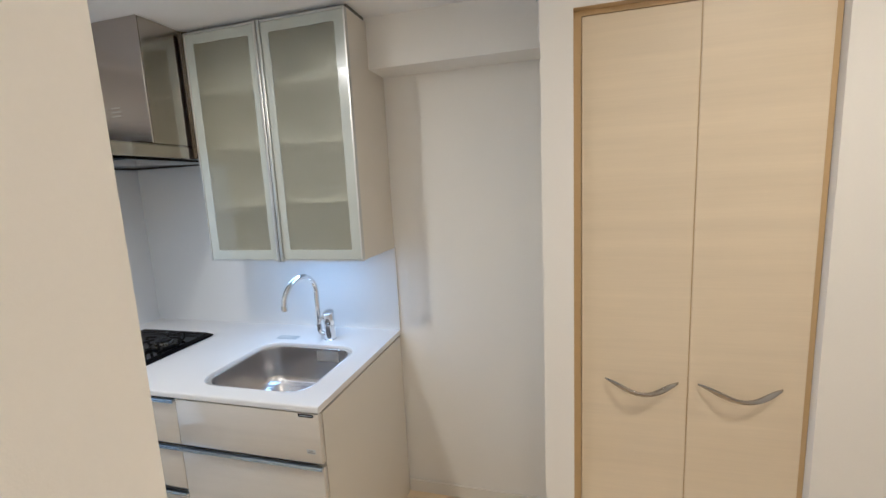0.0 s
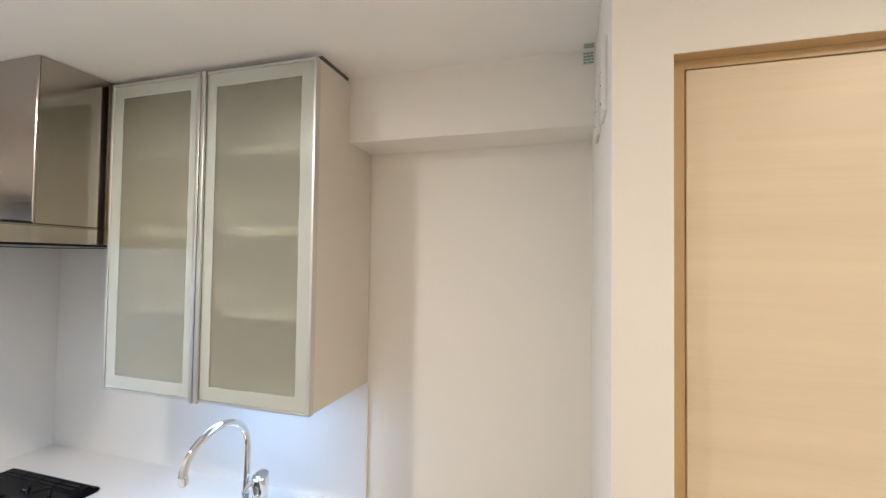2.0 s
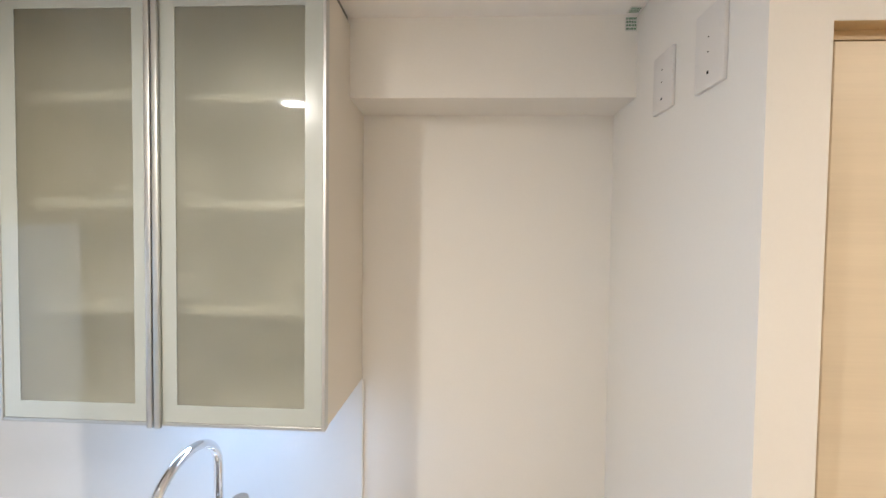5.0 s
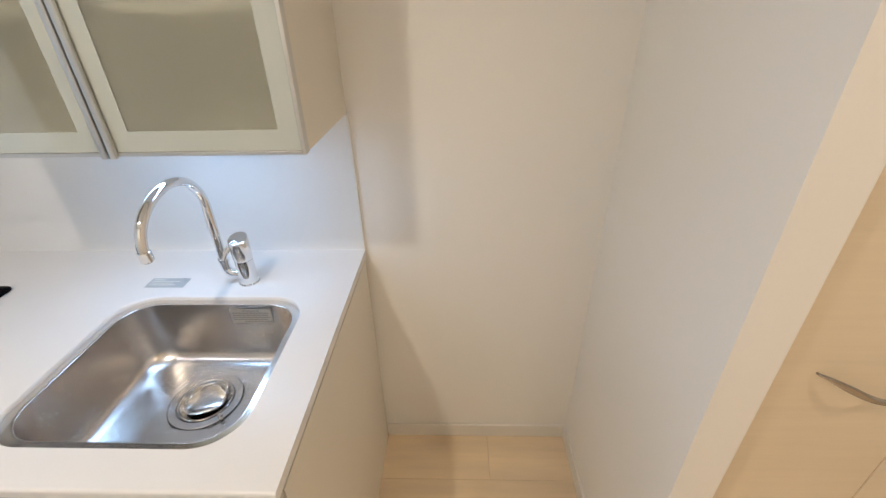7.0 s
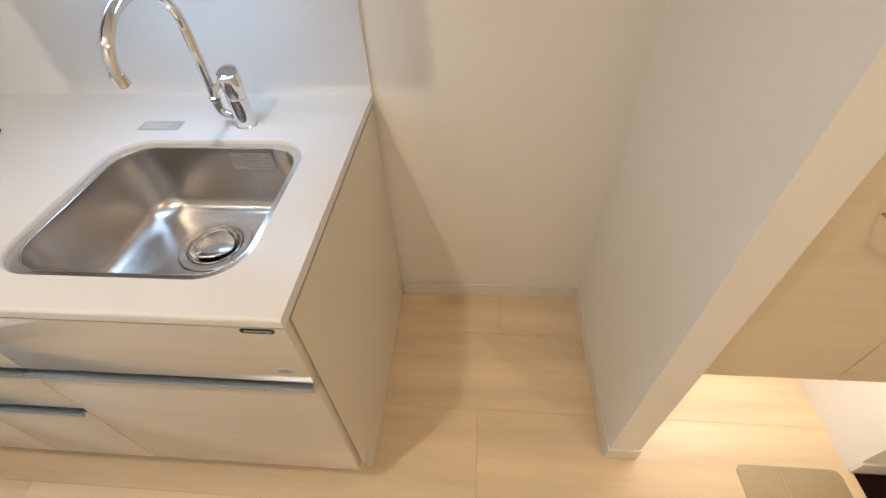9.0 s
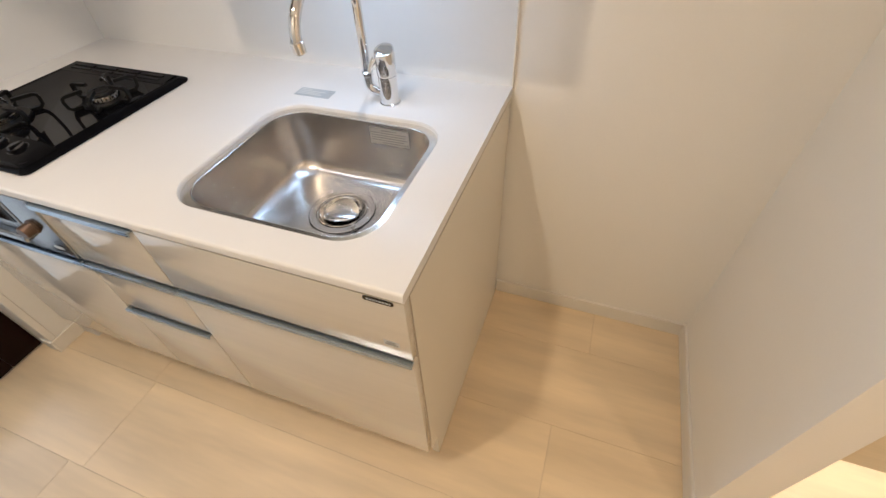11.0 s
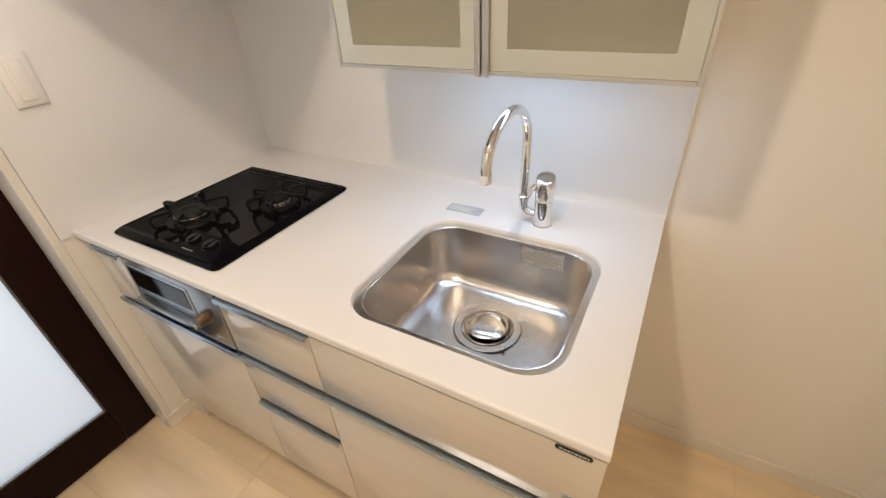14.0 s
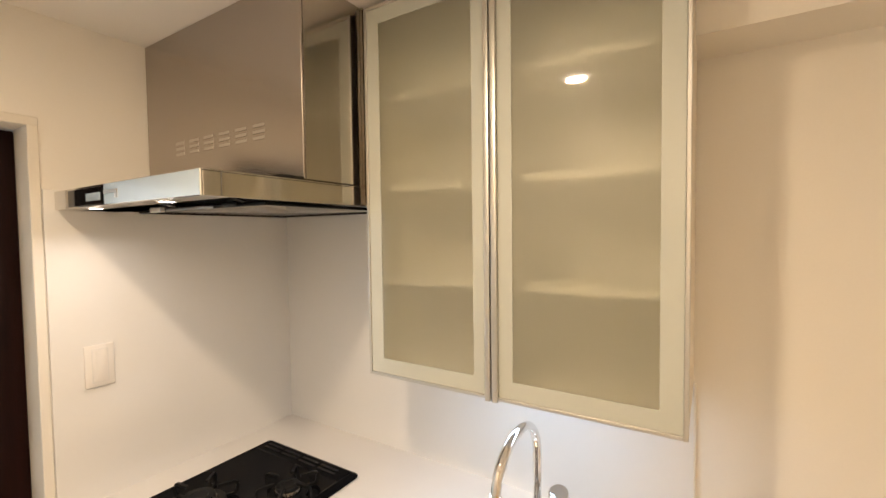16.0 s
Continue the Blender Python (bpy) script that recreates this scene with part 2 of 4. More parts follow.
def tube(bm, pts, r, n=12, flat=None):
    """A bar swept along pts; r a radius or one for each point; flat=(width, height) makes it rectangular."""
    pts = [Vector(p) for p in pts]
    rs = r if isinstance(r, (list, tuple)) else [r] * len(pts)
    rings, side = [], None
    for i, p in enumerate(pts):
        d = (pts[min(i + 1, len(pts) - 1)] - pts[max(i - 1, 0)]).normalized()
        if side is None:
            side = d.cross(Vector((0, 0, 1)))
            if side.length < 0.1:
                side = d.cross(Vector((1, 0, 0)))
        side = (side - d * side.dot(d)).normalized()
        up = side.cross(d)
        if flat and n > 10:
            offs = [side * flat[0] / 2 * math.cos(2 * math.pi * k / n) + up * flat[1] / 2 * math.sin(2 * math.pi * k / n) for k in range(n)]
        elif flat:
            w, h = flat[0] / 2, flat[1] / 2
            offs = [side * w + up * h, side * -w + up * h, side * -w - up * h, side * w - up * h]
        else:
            offs = [(side * math.cos(2 * math.pi * k / n) + up * math.sin(2 * math.pi * k / n)) * rs[i] for k in range(n)]
        rings.append([bm.verts.new(p + o) for o in offs])
    k = len(rings[0])
    for a, b in zip(rings, rings[1:]):
        for i in range(k):
            bm.faces.new((a[i], a[(i + 1) % k], b[(i + 1) % k], b[i]))
    bm.faces.new(rings[0][::-1])
    bm.faces.new(rings[-1])
    return bm


def rrect(cx, cy, w, h, r, n=10):
    """Points round a rectangle with rounded corners, from the corner at +x +y on, 4 * (n + 1) of them."""
    out = []
    for k, (sx, sy) in enumerate(((1, 1), (-1, 1), (-1, -1), (1, -1))):
        for i in range(n + 1):
            a = math.pi / 2 * (k + i / n)
            out.append((cx + sx * (w / 2 - r) + r * math.cos(a), cy + sy * (h / 2 - r) + r * math.sin(a)))
    return out


def loft(bm, loops):
    rings = [[bm.verts.new(p) for p in lp] for lp in loops]
    n = len(rings[0])
    for a, b in zip(rings, rings[1:]):
        for i in range(n):
            bm.faces.new((a[i], a[(i + 1) % n], b[(i + 1) % n], b[i]))
    return rings


def finish(bm, smooth):
    bmesh.ops.recalc_face_normals(bm, faces=bm.faces)
    for f in bm.faces:
        f.smooth = smooth
    if smooth:
        for e in bm.edges:
            if len(e.link_faces) == 2 and e.calc_face_angle(0) > radians(35):
                e.smooth = False


def origin(ob):
    p = Vector((0, 0, 0))
    while ob is not None:
        p += ob.location
        ob = ob.parent
    return p


def part(name, bm, mat, parent=None, label="", smooth=True):
    """Links a bmesh, given in world metres, as one mesh object under parent."""
    finish(bm, smooth)
    bmesh.ops.translate(bm, verts=bm.verts, vec=-origin(parent))
    me = bpy.data.meshes.new(name)
    bm.to_mesh(me)
    bm.free()
    me.materials.append(mat)
    ob = new(name, me)
    ob.parent = parent
    if label:
        tagged(ob, label)
    return ob


def thing(name, at, label, category, group="", kind=""):
    ob = new(name)
    ob.empty_display_size = 0.05
    ob.location = at
    return tagged(ob, label, category, group, kind)


def setting(name, bm, mat, label="", smooth=False):
    ob = part(name, bm, mat, None, "", smooth)
    return tagged(ob, label, "", "", "structure")


# ---- the shell: walls, ceiling, beam ----
WX, SX, AX, JX, CX = -1.47, 0.417, 0.700, 0.785, 1.382   # west wall, south wall's end, alcove wall, its far face, recess's far face
FY, SY = -0.60, -1.575                                  # face of the shoe cabinet's wall, north face of the south wall
EX, SOUTH = 2.05, -3.6                                  # closing walls
DY0, DY1, DZ = -1.555, -0.792, 1.905                     # door opening in the west wall

setting("wall_north", boxed(WX - 0.2, AX, 0.0, 0.12, 0, CEIL), WALL, "off-white papered wall behind the kitchen and fridge alcove")
bm = bmesh.new()
box(bm, WX - 0.16, WX, DY1, 0.0, 0, CEIL)
box(bm, WX - 0.16, WX, SY - 0.12, DY0, 0, CEIL)
box(bm, WX - 0.16, WX, DY0, DY1, DZ, CEIL)
setting("wall_west", bm, WALL, "off-white papered wall with a door opening")
bm = bmesh.new()
box(bm, WX, SX, SY - 0.12, SY, 0, CEIL)
box(bm, SX - 0.12, SX, SOUTH, SY - 0.12, 0, CEIL)
setting("wall_south", bm, WALL, "off-white papered wall with an outside corner")
setting("wall_alcove", boxed(AX, JX, FY, 0.12, 0, CEIL), WALL, "off-white papered wing wall beside the fridge alcove")
bm = bmesh.new()
box(bm, JX, CX, FY, -0.14, 1.962, CEIL)
box(bm, CX, EX, FY, -0.14, 0, CEIL)
box(bm, JX, CX, -0.17, -0.14, 0, 1.962)
setting("wall_closet", bm, WALL, "off-white papered wall round a built-in shoe cabinet")
setting("wall_east", boxed(EX, EX + 0.1, SOUTH, FY, 0, CEIL), WALL)
setting("wall_entrance", boxed(SX - 0.12, EX, SOUTH - 0.1, SOUTH, 0, CEIL), WALL)
setting("ceiling", boxed(WX - 0.2, EX + 0.1, SOUTH - 0.1, 0.12, CEIL, CEIL + 0.1), CEILING, "plain off-white papered ceiling")
setting("beam", boxed(WX, AX, -0.152, 0.0, 2.003, CEIL + 0.01), WALL, "off-white boxed-in beam under the ceiling")

# room beyond the glazed door
bm = bmesh.new()
box(bm, -4.1, -4.0, -3.4, 0.6, 0, 0.3)
box(bm, -4.1, -4.0, -3.4, 0.6, 2.3, 2.45)
box(bm, -4.1, -4.0, -3.4, -2.5, 0.3, 2.3)
box(bm, -4.1, -4.0, -0.5, 0.6, 0.3, 2.3)
box(bm, -4.1, WX - 0.2, 0.6, 0.7, 0, 2.45)
box(bm, -4.1, WX - 0.16, -3.5, -3.4, 0, 2.45)
box(bm, WX - 0.26, WX - 0.161, -3.4, SY - 0.12, 0, 2.45)
box(bm, WX - 0.26, WX - 0.2, 0.0, 0.6, 0, 2.45)
setting("wall_living_room", bm, WALL, "white walls of the bright room beyond the glazed door")
setting("ceiling_living_room", boxed(-4.1, WX - 0.16, -3.5, 0.7, 2.45, 2.5), CEILING)

# baseboards
bm = bmesh.new()
BH, BT = 0.062, 0.009
box(bm, 0.006, AX - BT, -BT, 0.0, 0, BH, 0.0015, 1)
setting("baseboard", bm, PAINT, "low white baseboard along the alcove's back wall")
bm = bmesh.new()
box(bm, AX - BT, AX, FY - BT, 0.0, 0, BH, 0.0015, 1)
box(bm, AX, JX + 0.001, FY - BT, FY, 0, BH, 0.0015, 1)
setting("baseboard", bm, PAINT, "low white baseboard round the wing wall's end")
bm = bmesh.new()
box(bm, CX, EX, FY - BT, FY, 0, BH, 0.0015, 1)
setting("baseboard", bm, PAINT)
bm = bmesh.new()
box(bm, WX, WX + BT, DY1, -0.66, 0, BH, 0.0015, 1)
box(bm, WX - 0.05, WX + BT, DY1 - BT, DY1, 0, BH, 0.0015, 1)
setting("baseboard", bm, PAINT, "low white baseboard wrapping the wall corner beside the door")
bm = bmesh.new()
box(bm, WX, SX + BT, SY, SY + BT, 0, BH, 0.0015, 1)
box(bm, SX, SX + BT, SOUTH, SY, 0, BH, 0.0015, 1)
setting("baseboard", bm, PAINT)

# ---- glazed door in the west wall ----
door = thing("door_1", (WX - 0.11, -1.18, 0), "dark wenge door with a tall milk-glass pane, closed", "door", kind="structure")
DX0, DX1 = WX - 0.135, WX - 0.095
for y0, y1 in ((DY0 + 0.004, DY0 + 0.112), (DY1 - 0.112, DY1 - 0.004)):
    part("stile", boxed(DX0, DX1, y0, y1, 0.008, DZ - 0.006, 0.003), WENGE, door)
for z0, z1 in ((0.008, 0.172), (DZ - 0.118, DZ - 0.006)):
    part("rail", boxed(DX0, DX1, DY0 + 0.1125, DY1 - 0.1125, z0, z1, 0.003), WENGE, door)
part("glass_pane", boxed(WX - 0.118, WX - 0.112, DY0 + 0.108, DY1 - 0.108, 0.168, DZ - 0.114), MILK, door, "milk-white satin glass", smooth=False).visible_shadow = False
for y0, y1 in ((DY0 + 0.1125, DY0 + 0.119), (DY1 - 0.119, DY1 - 0.1125)):
    part("glazing_bead", boxed(DX1 - 0.010, DX1 - 0.001, y0, y1, 0.173, DZ - 0.119, 0.001, 1), ALU_DARK, door)
part("glazing_bead", boxed(DX1 - 0.010, DX1 - 0.001, DY0 + 0.120, DY1 - 0.120, 0.173, 0.179, 0.001, 1), ALU_DARK, door)
bm = bmesh.new()
tube(bm, [(DX1, DY0 + 0.055, 0.98), (DX1 + 0.045, DY0 + 0.055, 0.98), (DX1 + 0.05, DY0 + 0.065, 0.98), (DX1 + 0.05, DY0 + 0.17, 0.98)], 0.009, 12)
part("handle", bm, ALU, door, "satin lever handle")
bm = bmesh.new()
box(bm, WX - 0.158, WX + 0.006, DY1 - 0.003, DY1 + 0.020, 0.0, DZ, 0.002, 1)
setting("door_casing", bm, PAINT, "narrow white casing round the glazed door")
bm = boxed(WX - 0.158, WX + 0.006, DY0 - 0.018, DY1 + 0.020, DZ - 0.002, DZ + 0.022, 0.002, 1)
setting("door_casing", bm, PAINT)

# ---- splash panels ----
bm = bmesh.new()
box(bm, WX + 0.006, 0.002, -0.005, 0.0, 0.835, 1.2525)
box(bm, WX + 0.006, -0.728, -0.005, 0.0, 1.2525, 1.74)
setting("splashback_north", bm, PANEL, "glossy white kitchen splash panel")
setting("splashback_west", boxed(WX, WX + 0.006, -0.770, -0.0, 0.835, 1.74, 0.001, 1), PANEL, "glossy white splash panel beside the hob")
setting("trim", boxed(0.002, 0.007, -0.008, 0.0, 0.851, 1.245, 0.001, 1), PAINT, "slim white edge trim of the splash panel")

# ---- kitchen base units ----
FRY0, FRY1 = -0.734, -0.715     # front faces
U0, U1, U2, U3 = -1.386, -0.857, -0.571, 0.005
TOP_Z, BAR_Z, BOT_Z = 0.820, 0.641, 0.164


def pull(name_parent, x0, x1, z):
    """An aluminium lip pull along the top edge of a drawer front."""
    bm = bmesh.new()
    box(bm, x0, x1, FRY0 - 0.010, FRY0 + 0.004, z - 0.003, z + 0.004, 0.0012, 1)
    box(bm, x0, x1, FRY0 - 0.010, FRY0 - 0.006, z - 0.008, z - 0.003, 0.001, 1)
    return part("pull", bm, PULL, name_parent, "satin aluminium lip pull")


def front(unit, name, x0, x1, z0, z1, with_pull=False, label=""):
    ob = part(name, boxed(x0 + 0.0012, x1 - 0.0012, FRY0, FRY1, z0 + 0.001, z1 - 0.001, 0.0015, 2), FRONT, unit, label)
    if with_pull:
        pull(ob, x0 + 0.002, x1 - 0.002, z1 + 0.003)
    return ob


def carcass(unit, x0, x1):
    bm = bmesh.new()
    box(bm, x0, x0 + 0.016, FRY1 + 0.002, -0.012, 0.145, 0.815)
    box(bm, x1 - 0.016, x1, FRY1 + 0.002, -0.012, 0.145, 0.815)
    box(bm, x0 + 0.016, x1 - 0.016, FRY1 + 0.002, -0.012, 0.145, 0.161)
    box(bm, x0 + 0.016, x1 - 0.016, -0.024, -0.012, 0.161, 0.815)
    part("carcass", bm, CARCASS, unit, smooth=False)
    part("plinth", boxed(x0, x1, -0.668, -0.652, 0.0, 0.144, 0.001, 1), CARCASS, unit)
    part("shadow_profile", boxed(x0, x1, FRY1 + 0.003, FRY1 + 0.009, BAR_Z - 0.004, BAR_Z + 0.016), ALU_DARK, unit, smooth=False)


hob_unit = thing("hob_unit", (-1.12, -0.37, 0), "cream laminate base unit with built-in grill, under the hob", "cabinet", "kitchen base units")
carcass(hob_unit, U0, U1)
front(hob_unit, "drawer_front", U0, U1, BOT_Z, BAR_Z - 0.0065, True)
front(hob_unit, "filler_front", U0, -1.247, BAR_Z + 0.008, TOP_Z)
pull(hob_unit, U0 + 0.003, -1.249, TOP_Z + 0.004)
grill = part("grill_panel", boxed(-1.245, U1 - 0.003, FRY0 - 0.003, FRY1, BAR_Z + 0.008, TOP_Z + 0.006, 0.002, 2), GRILL_STEEL, hob_unit, "brushed steel grill front")
part("window_frame", boxed(-1.226, -0.966, FRY0 - 0.006, FRY0 - 0.002, 0.712, 0.810, 0.002, 1), GRILL_STEEL, grill)
part("grill_window", boxed(-1.216, -0.976, FRY0 - 0.0072, FRY0 - 0.0055, 0.738, 0.803, 0.001, 1), DARK_GLASS, grill, "dark grill window")
bm = bmesh.new()
box(bm, -1.226, -0.966, FRY0 - 0.024, FRY0 - 0.003, 0.690, 0.706, 0.004, 2)
part("grill_handle", bm, GRILL_STEEL, grill, "satin grip along the grill drawer")
knob = lathe(bmesh.new(), [(0.0185, 0), (0.0185, 0.004), (0.016, 0.006), (0.0155, 0.024), (0.014, 0.027)], (-0.926, FRY0 - 0.003, 0.738), 24, Matrix.Rotation(radians(90), 3, 'X'))
part("knob", knob, BROWN_KNOB, grill, "bronze-brown round knob")
bm = bmesh.new()
box(bm, -0.918, -0.888, FRY0 - 0.0036, FRY0 - 0.002, 0.670, 0.680)
part("printed_mark", bm, GREY_LABEL, grill, smooth=False)

drawer_unit = thing("drawer_unit", (-0.714, -0.37, 0), "narrow cream laminate base unit with three drawers", "cabinet", "kitchen base units")
carcass(drawer_unit, U1, U2)
front(drawer_unit, "drawer_front", U1, U2, BAR_Z + 0.008, TOP_Z - 0.004, True)
front(drawer_unit, "drawer_front", U1, U2, 0.470, BAR_Z - 0.0065, True)
front(drawer_unit, "drawer_front", U1, U2, BOT_Z, 0.452, True)
part("shadow_profile", boxed(U1, U2, FRY1 + 0.003, FRY1 + 0.009, 0.448, 0.474), ALU_DARK, drawer_unit, smooth=False)

sink_unit = thing("sink_unit", (-0.286, -0.37, 0), "wide cream laminate base unit with two drawers under the sink", "cabinet", "kitchen base units")
carcass(sink_unit, U2, -0.018)
upper = front(sink_unit, "drawer_front", U2, U3, BAR_Z + 0.008, TOP_Z + 0.004)
front(sink_unit, "drawer_front", U2, U3, BOT_Z, BAR_Z - 0.0065, True)
bm = bmesh.new()
pts = rrect(-0.043, 0.8165, 0.056, 0.0105, 0.005, 5)
loft(bm, [[(x, FRY0, z) for x, z in pts], [(x, FRY0 - 0.0015, z) for x, z in pts]])
bm.faces.new([v for v in bm.verts][-len(pts):])
part("maker_badge", bm, DARK, upper, "small black oval badge")
bm = bmesh.new()
x = -0.064
for w in (0.005, 0.004, 0.005, 0.003, 0.006, 0.004, 0.005, 0.003):
    box(bm, x, x + w, FRY0 - 0.0021, FRY0 - 0.0014, 0.8150, 0.8182)
    x += w + 0.0013
part("badge_lettering", bm, GREY_LABEL, upper, smooth=False)
part("sticker", boxed(-0.051, -0.019, FRY0 - 0.0006, FRY0, 0.683, 0.699), GREY_LABEL, upper, "small silver sticker", smooth=False)
bm = bmesh.new()
box(bm, -0.044, -0.027, FRY0 - 0.0011, FRY0 - 0.0005, 0.6925, 0.6955)
box(bm, -0.048, -0.022, FRY0 - 0.0011, FRY0 - 0.0005, 0.686, 0.690)
part("sticker_print", bm, INK, upper, smooth=False)

bm = bmesh.new()
outline = [(FRY1 + 0.005, 0.819), (FRY1 + 0.005, 0.135), (-0.674, 0.135), (-0.674, 0.0), (-0.010, 0.0), (-0.010, 0.819)]
inner = [bm.verts.new((-0.0165, y, z)) for y, z in outline]
outer = [bm.verts.new((0.004, y, z)) for y, z in outline]
bm.faces.new(inner)
bm.faces.new(outer[::-1])
for i in range(6):
    bm.faces.new((inner[i], outer[i], outer[(i + 1) % 6], inner[(i + 1) % 6]))
bmesh.ops.recalc_face_normals(bm, faces=bm.faces[:])
part("end_panel", bm, SIDE, sink_unit, "cream end panel with a toe notch", smooth=False)
part("filler_panel", boxed(WX + 0.006, U0 - 0.001, -0.700, -0.685, 0.0, 0.819, 0.001, 1), CARCASS, hob_unit, "recessed cream filler strip")

# ---- worktop with its opening for the sink ----
HX0, HX1, HY0, HY1, HR = -0.556, -0.092, -0.664, -0.240, 0.085
WT0, WT1, WYF = WX + 0.0058, 0.0055, -0.737
worktop = thing("worktop", (-0.73, -0.37, 0.828), "white solid-surface worktop with a rounded sink opening", "worktop")
bm = bmesh.new()
Z1, Z0 = 0.850, 0.828
hole = rrect((HX0 + HX1) / 2, (HY0 + HY1) / 2, HX1 - HX0, HY1 - HY0, HR, 12)
RX0, RX1, RY0, RY1 = -0.62, WT1, -0.722, -0.17
cxh, cyh = (HX0 + HX1) / 2, (HY0 + HY1) / 2
outer = []
for px, py in hole:
    dx, dy = px - cxh, py - cyh
    s = min((RX1 - cxh) / dx if dx > 1e-9 else 1e9, (RX0 - cxh) / dx if dx < -1e-9 else 1e9, (RY1 - cyh) / dy if dy > 1e-9 else 1e9, (RY0 - cyh) / dy if dy < -1e-9 else 1e9)
    outer.append([cxh + dx * s, cyh + dy * s])
for corner in ((RX0, RY0), (RX0, RY1), (RX1, RY0), (RX1, RY1)):
    k = min(range(len(outer)), key=lambda i: (outer[i][0] - corner[0]) ** 2 + (outer[i][1] - corner[1]) ** 2)
    outer[k] = list(corner)
loft(bm, [[(x, y, Z1) for x, y in outer], [(x, y, Z1) for x, y in hole]])
inner = [(cxh + (x - cxh) * 0.992, cyh + (y - cyh) * 0.992) for x, y in hole]
loft(bm, [[(x, y, Z1) for x, y in hole], [(x, y, Z1 - 0.003) for x, y in inner], [(x, y, 0.8405) for x, y in inner]])


def quad(x0, x1, y0, y1, z):
    bm.faces.new([bm.verts.new(p) for p in ((x0, y0, z), (x1, y0, z), (x1, y1, z), (x0, y1, z))])


quad(WT0, RX0, RY0, RY1, Z1)
quad(WT0, WT1, RY1, -0.0046, Z1)
prof = [(RY0, Z1)]
for i in range(7):
    a = radians(90 + 90 * i / 6)
    prof.append((WYF + 0.006 + 0.006 * math.cos(a), Z1 - 0.006 + 0.006 * math.sin(a)))
prof += [(WYF, Z0 + 0.003), (WYF + 0.003, Z0), (RY0, Z0)]
edge = bmesh.new()
rows = [[edge.verts.new((x, y, z)) for y, z in prof] for x in (WT0, WT1)]
for i in range(len(prof) - 1):
    edge.faces.new((rows[0][i], rows[0][i + 1], rows[1][i + 1], rows[1][i]))
for row in rows:
    edge.faces.new(row)
part("front_edge", edge, COUNTER, worktop, "rounded white front edge")
for x in (WT0, WT1):
    bm.faces.new([bm.verts.new((x, y, z)) for y, z in ((RY0, Z1), (RY0, Z0), (-0.0046, Z0), (-0.0046, Z1))])
bmesh.ops.remove_doubles(bm, verts=bm.verts, dist=0.0002)
part("slab", bm, COUNTER, worktop, smooth=False)

# ---- sink ----
sink = thing("sink", (cxh, cyh, 0.67), "satin stainless steel undermount sink set in the worktop", "sink")


def sink_loop(inset, z, r, dx=0.0, dy=0.0):
    return [(x, y, z) for x, y in rrect(cxh + dx, cyh + dy, HX1 - HX0 - 2 * inset, HY1 - HY0 - 2 * inset, r, 12)]


DRX, DRY = -0.322, -0.412
loops = [sink_loop(0.0185, 0.8392, 0.077), sink_loop(0.0195, 0.8385, 0.077), sink_loop(0.0215, 0.826, 0.076),
         sink_loop(0.024, 0.760, 0.074), sink_loop(0.028, 0.712, 0.072), sink_loop(0.034, 0.694, 0.069), sink_loop(0.044, 0.682, 0.066), sink_loop(0.060, 0.6745, 0.062), sink_loop(0.080, 0.6725, 0.055)]
last = loops[-1]
ang = [math.atan2(y - DRY, x - DRX) for x, y, z in last]
loops.append([(DRX + 0.105 * math.cos(a), DRY + 0.095 * math.sin(a), 0.671) for a in ang])
loops.append([(DRX + 0.0835 * math.cos(a), DRY + 0.0835 * math.sin(a), 0.6685) for a in ang])
bm = bmesh.new()
loft(bm, loops)
part("bowl", bm, SINK, sink)
bm = bmesh.new()
loft(bm, [sink_loop(-0.006, 0.8405, 0.088), sink_loop(0.013, 0.8400, 0.080), sink_loop(0.0155, 0.8412, 0.079), sink_loop(0.0178, 0.8410, 0.078), sink_loop(0.0186, 0.8392, 0.077)])
part("rim", bm, RIM, sink, "bright polished rim under the worktop's edge")
bm = lathe(bmesh.new(), [(0.0825, 0.6680), (0.0825, 0.6722), (0.0815, 0.6730), (0.0655, 0.6728), (0.0640, 0.6712), (0.0640, 0.640)], (DRX, DRY, 0), 64)
for f in [f for f in bm.faces if len(f.verts) > 4]:
    bm.faces.remove(f)
drain = part("drain_flange", bm, SINK, sink, "brushed round drain flange")
bm = lathe(bmesh.new(), [(0.0838, 0.6700), (0.0838, 0.6716), (0.0826, 0.6716), (0.0826, 0.6700)], (DRX, DRY, 0), 64)
for f in [f for f in bm.faces if len(f.verts) > 4]:
    bm.faces.remove(f)
part("outer_joint", bm, DARK, drain)
bm = lathe(bmesh.new(), [(0.0, 0.6590), (0.030, 0.6592), (0.047, 0.6620), (0.0545, 0.6665), (0.0580, 0.6720), (0.0590, 0.6738), (0.0605, 0.6740), (0.0618, 0.6728), (0.0622, 0.660)], (DRX, DRY, 0), 64)
for f in [f for f in bm.faces if len(f.verts) > 4]:
    bm.faces.remove(f)
part("strainer", bm, STRAINER, drain, "mirror-polished strainer cup")
bm = bmesh.new()
tri = []
for i in range(60):
    a = 2 * math.pi * i / 60
    rad = 0.0440 + 0.0042 * math.cos(3 * (a - radians(-15)))
    tri.append((rad * math.cos(a), rad * math.sin(a)))
loft(bm, [[(DRX + x * k, DRY + y * k, z) for x, y in tri] for k, z in ((0.55, 0.6605), (0.93, 0.6665), (1.0, 0.6720), (0.985, 0.6745), (0.93, 0.6760), (0.5, 0.6778), (0.02, 0.6783))])
part("drain_lid", bm, LID, drain, "rounded triangular steel lid")
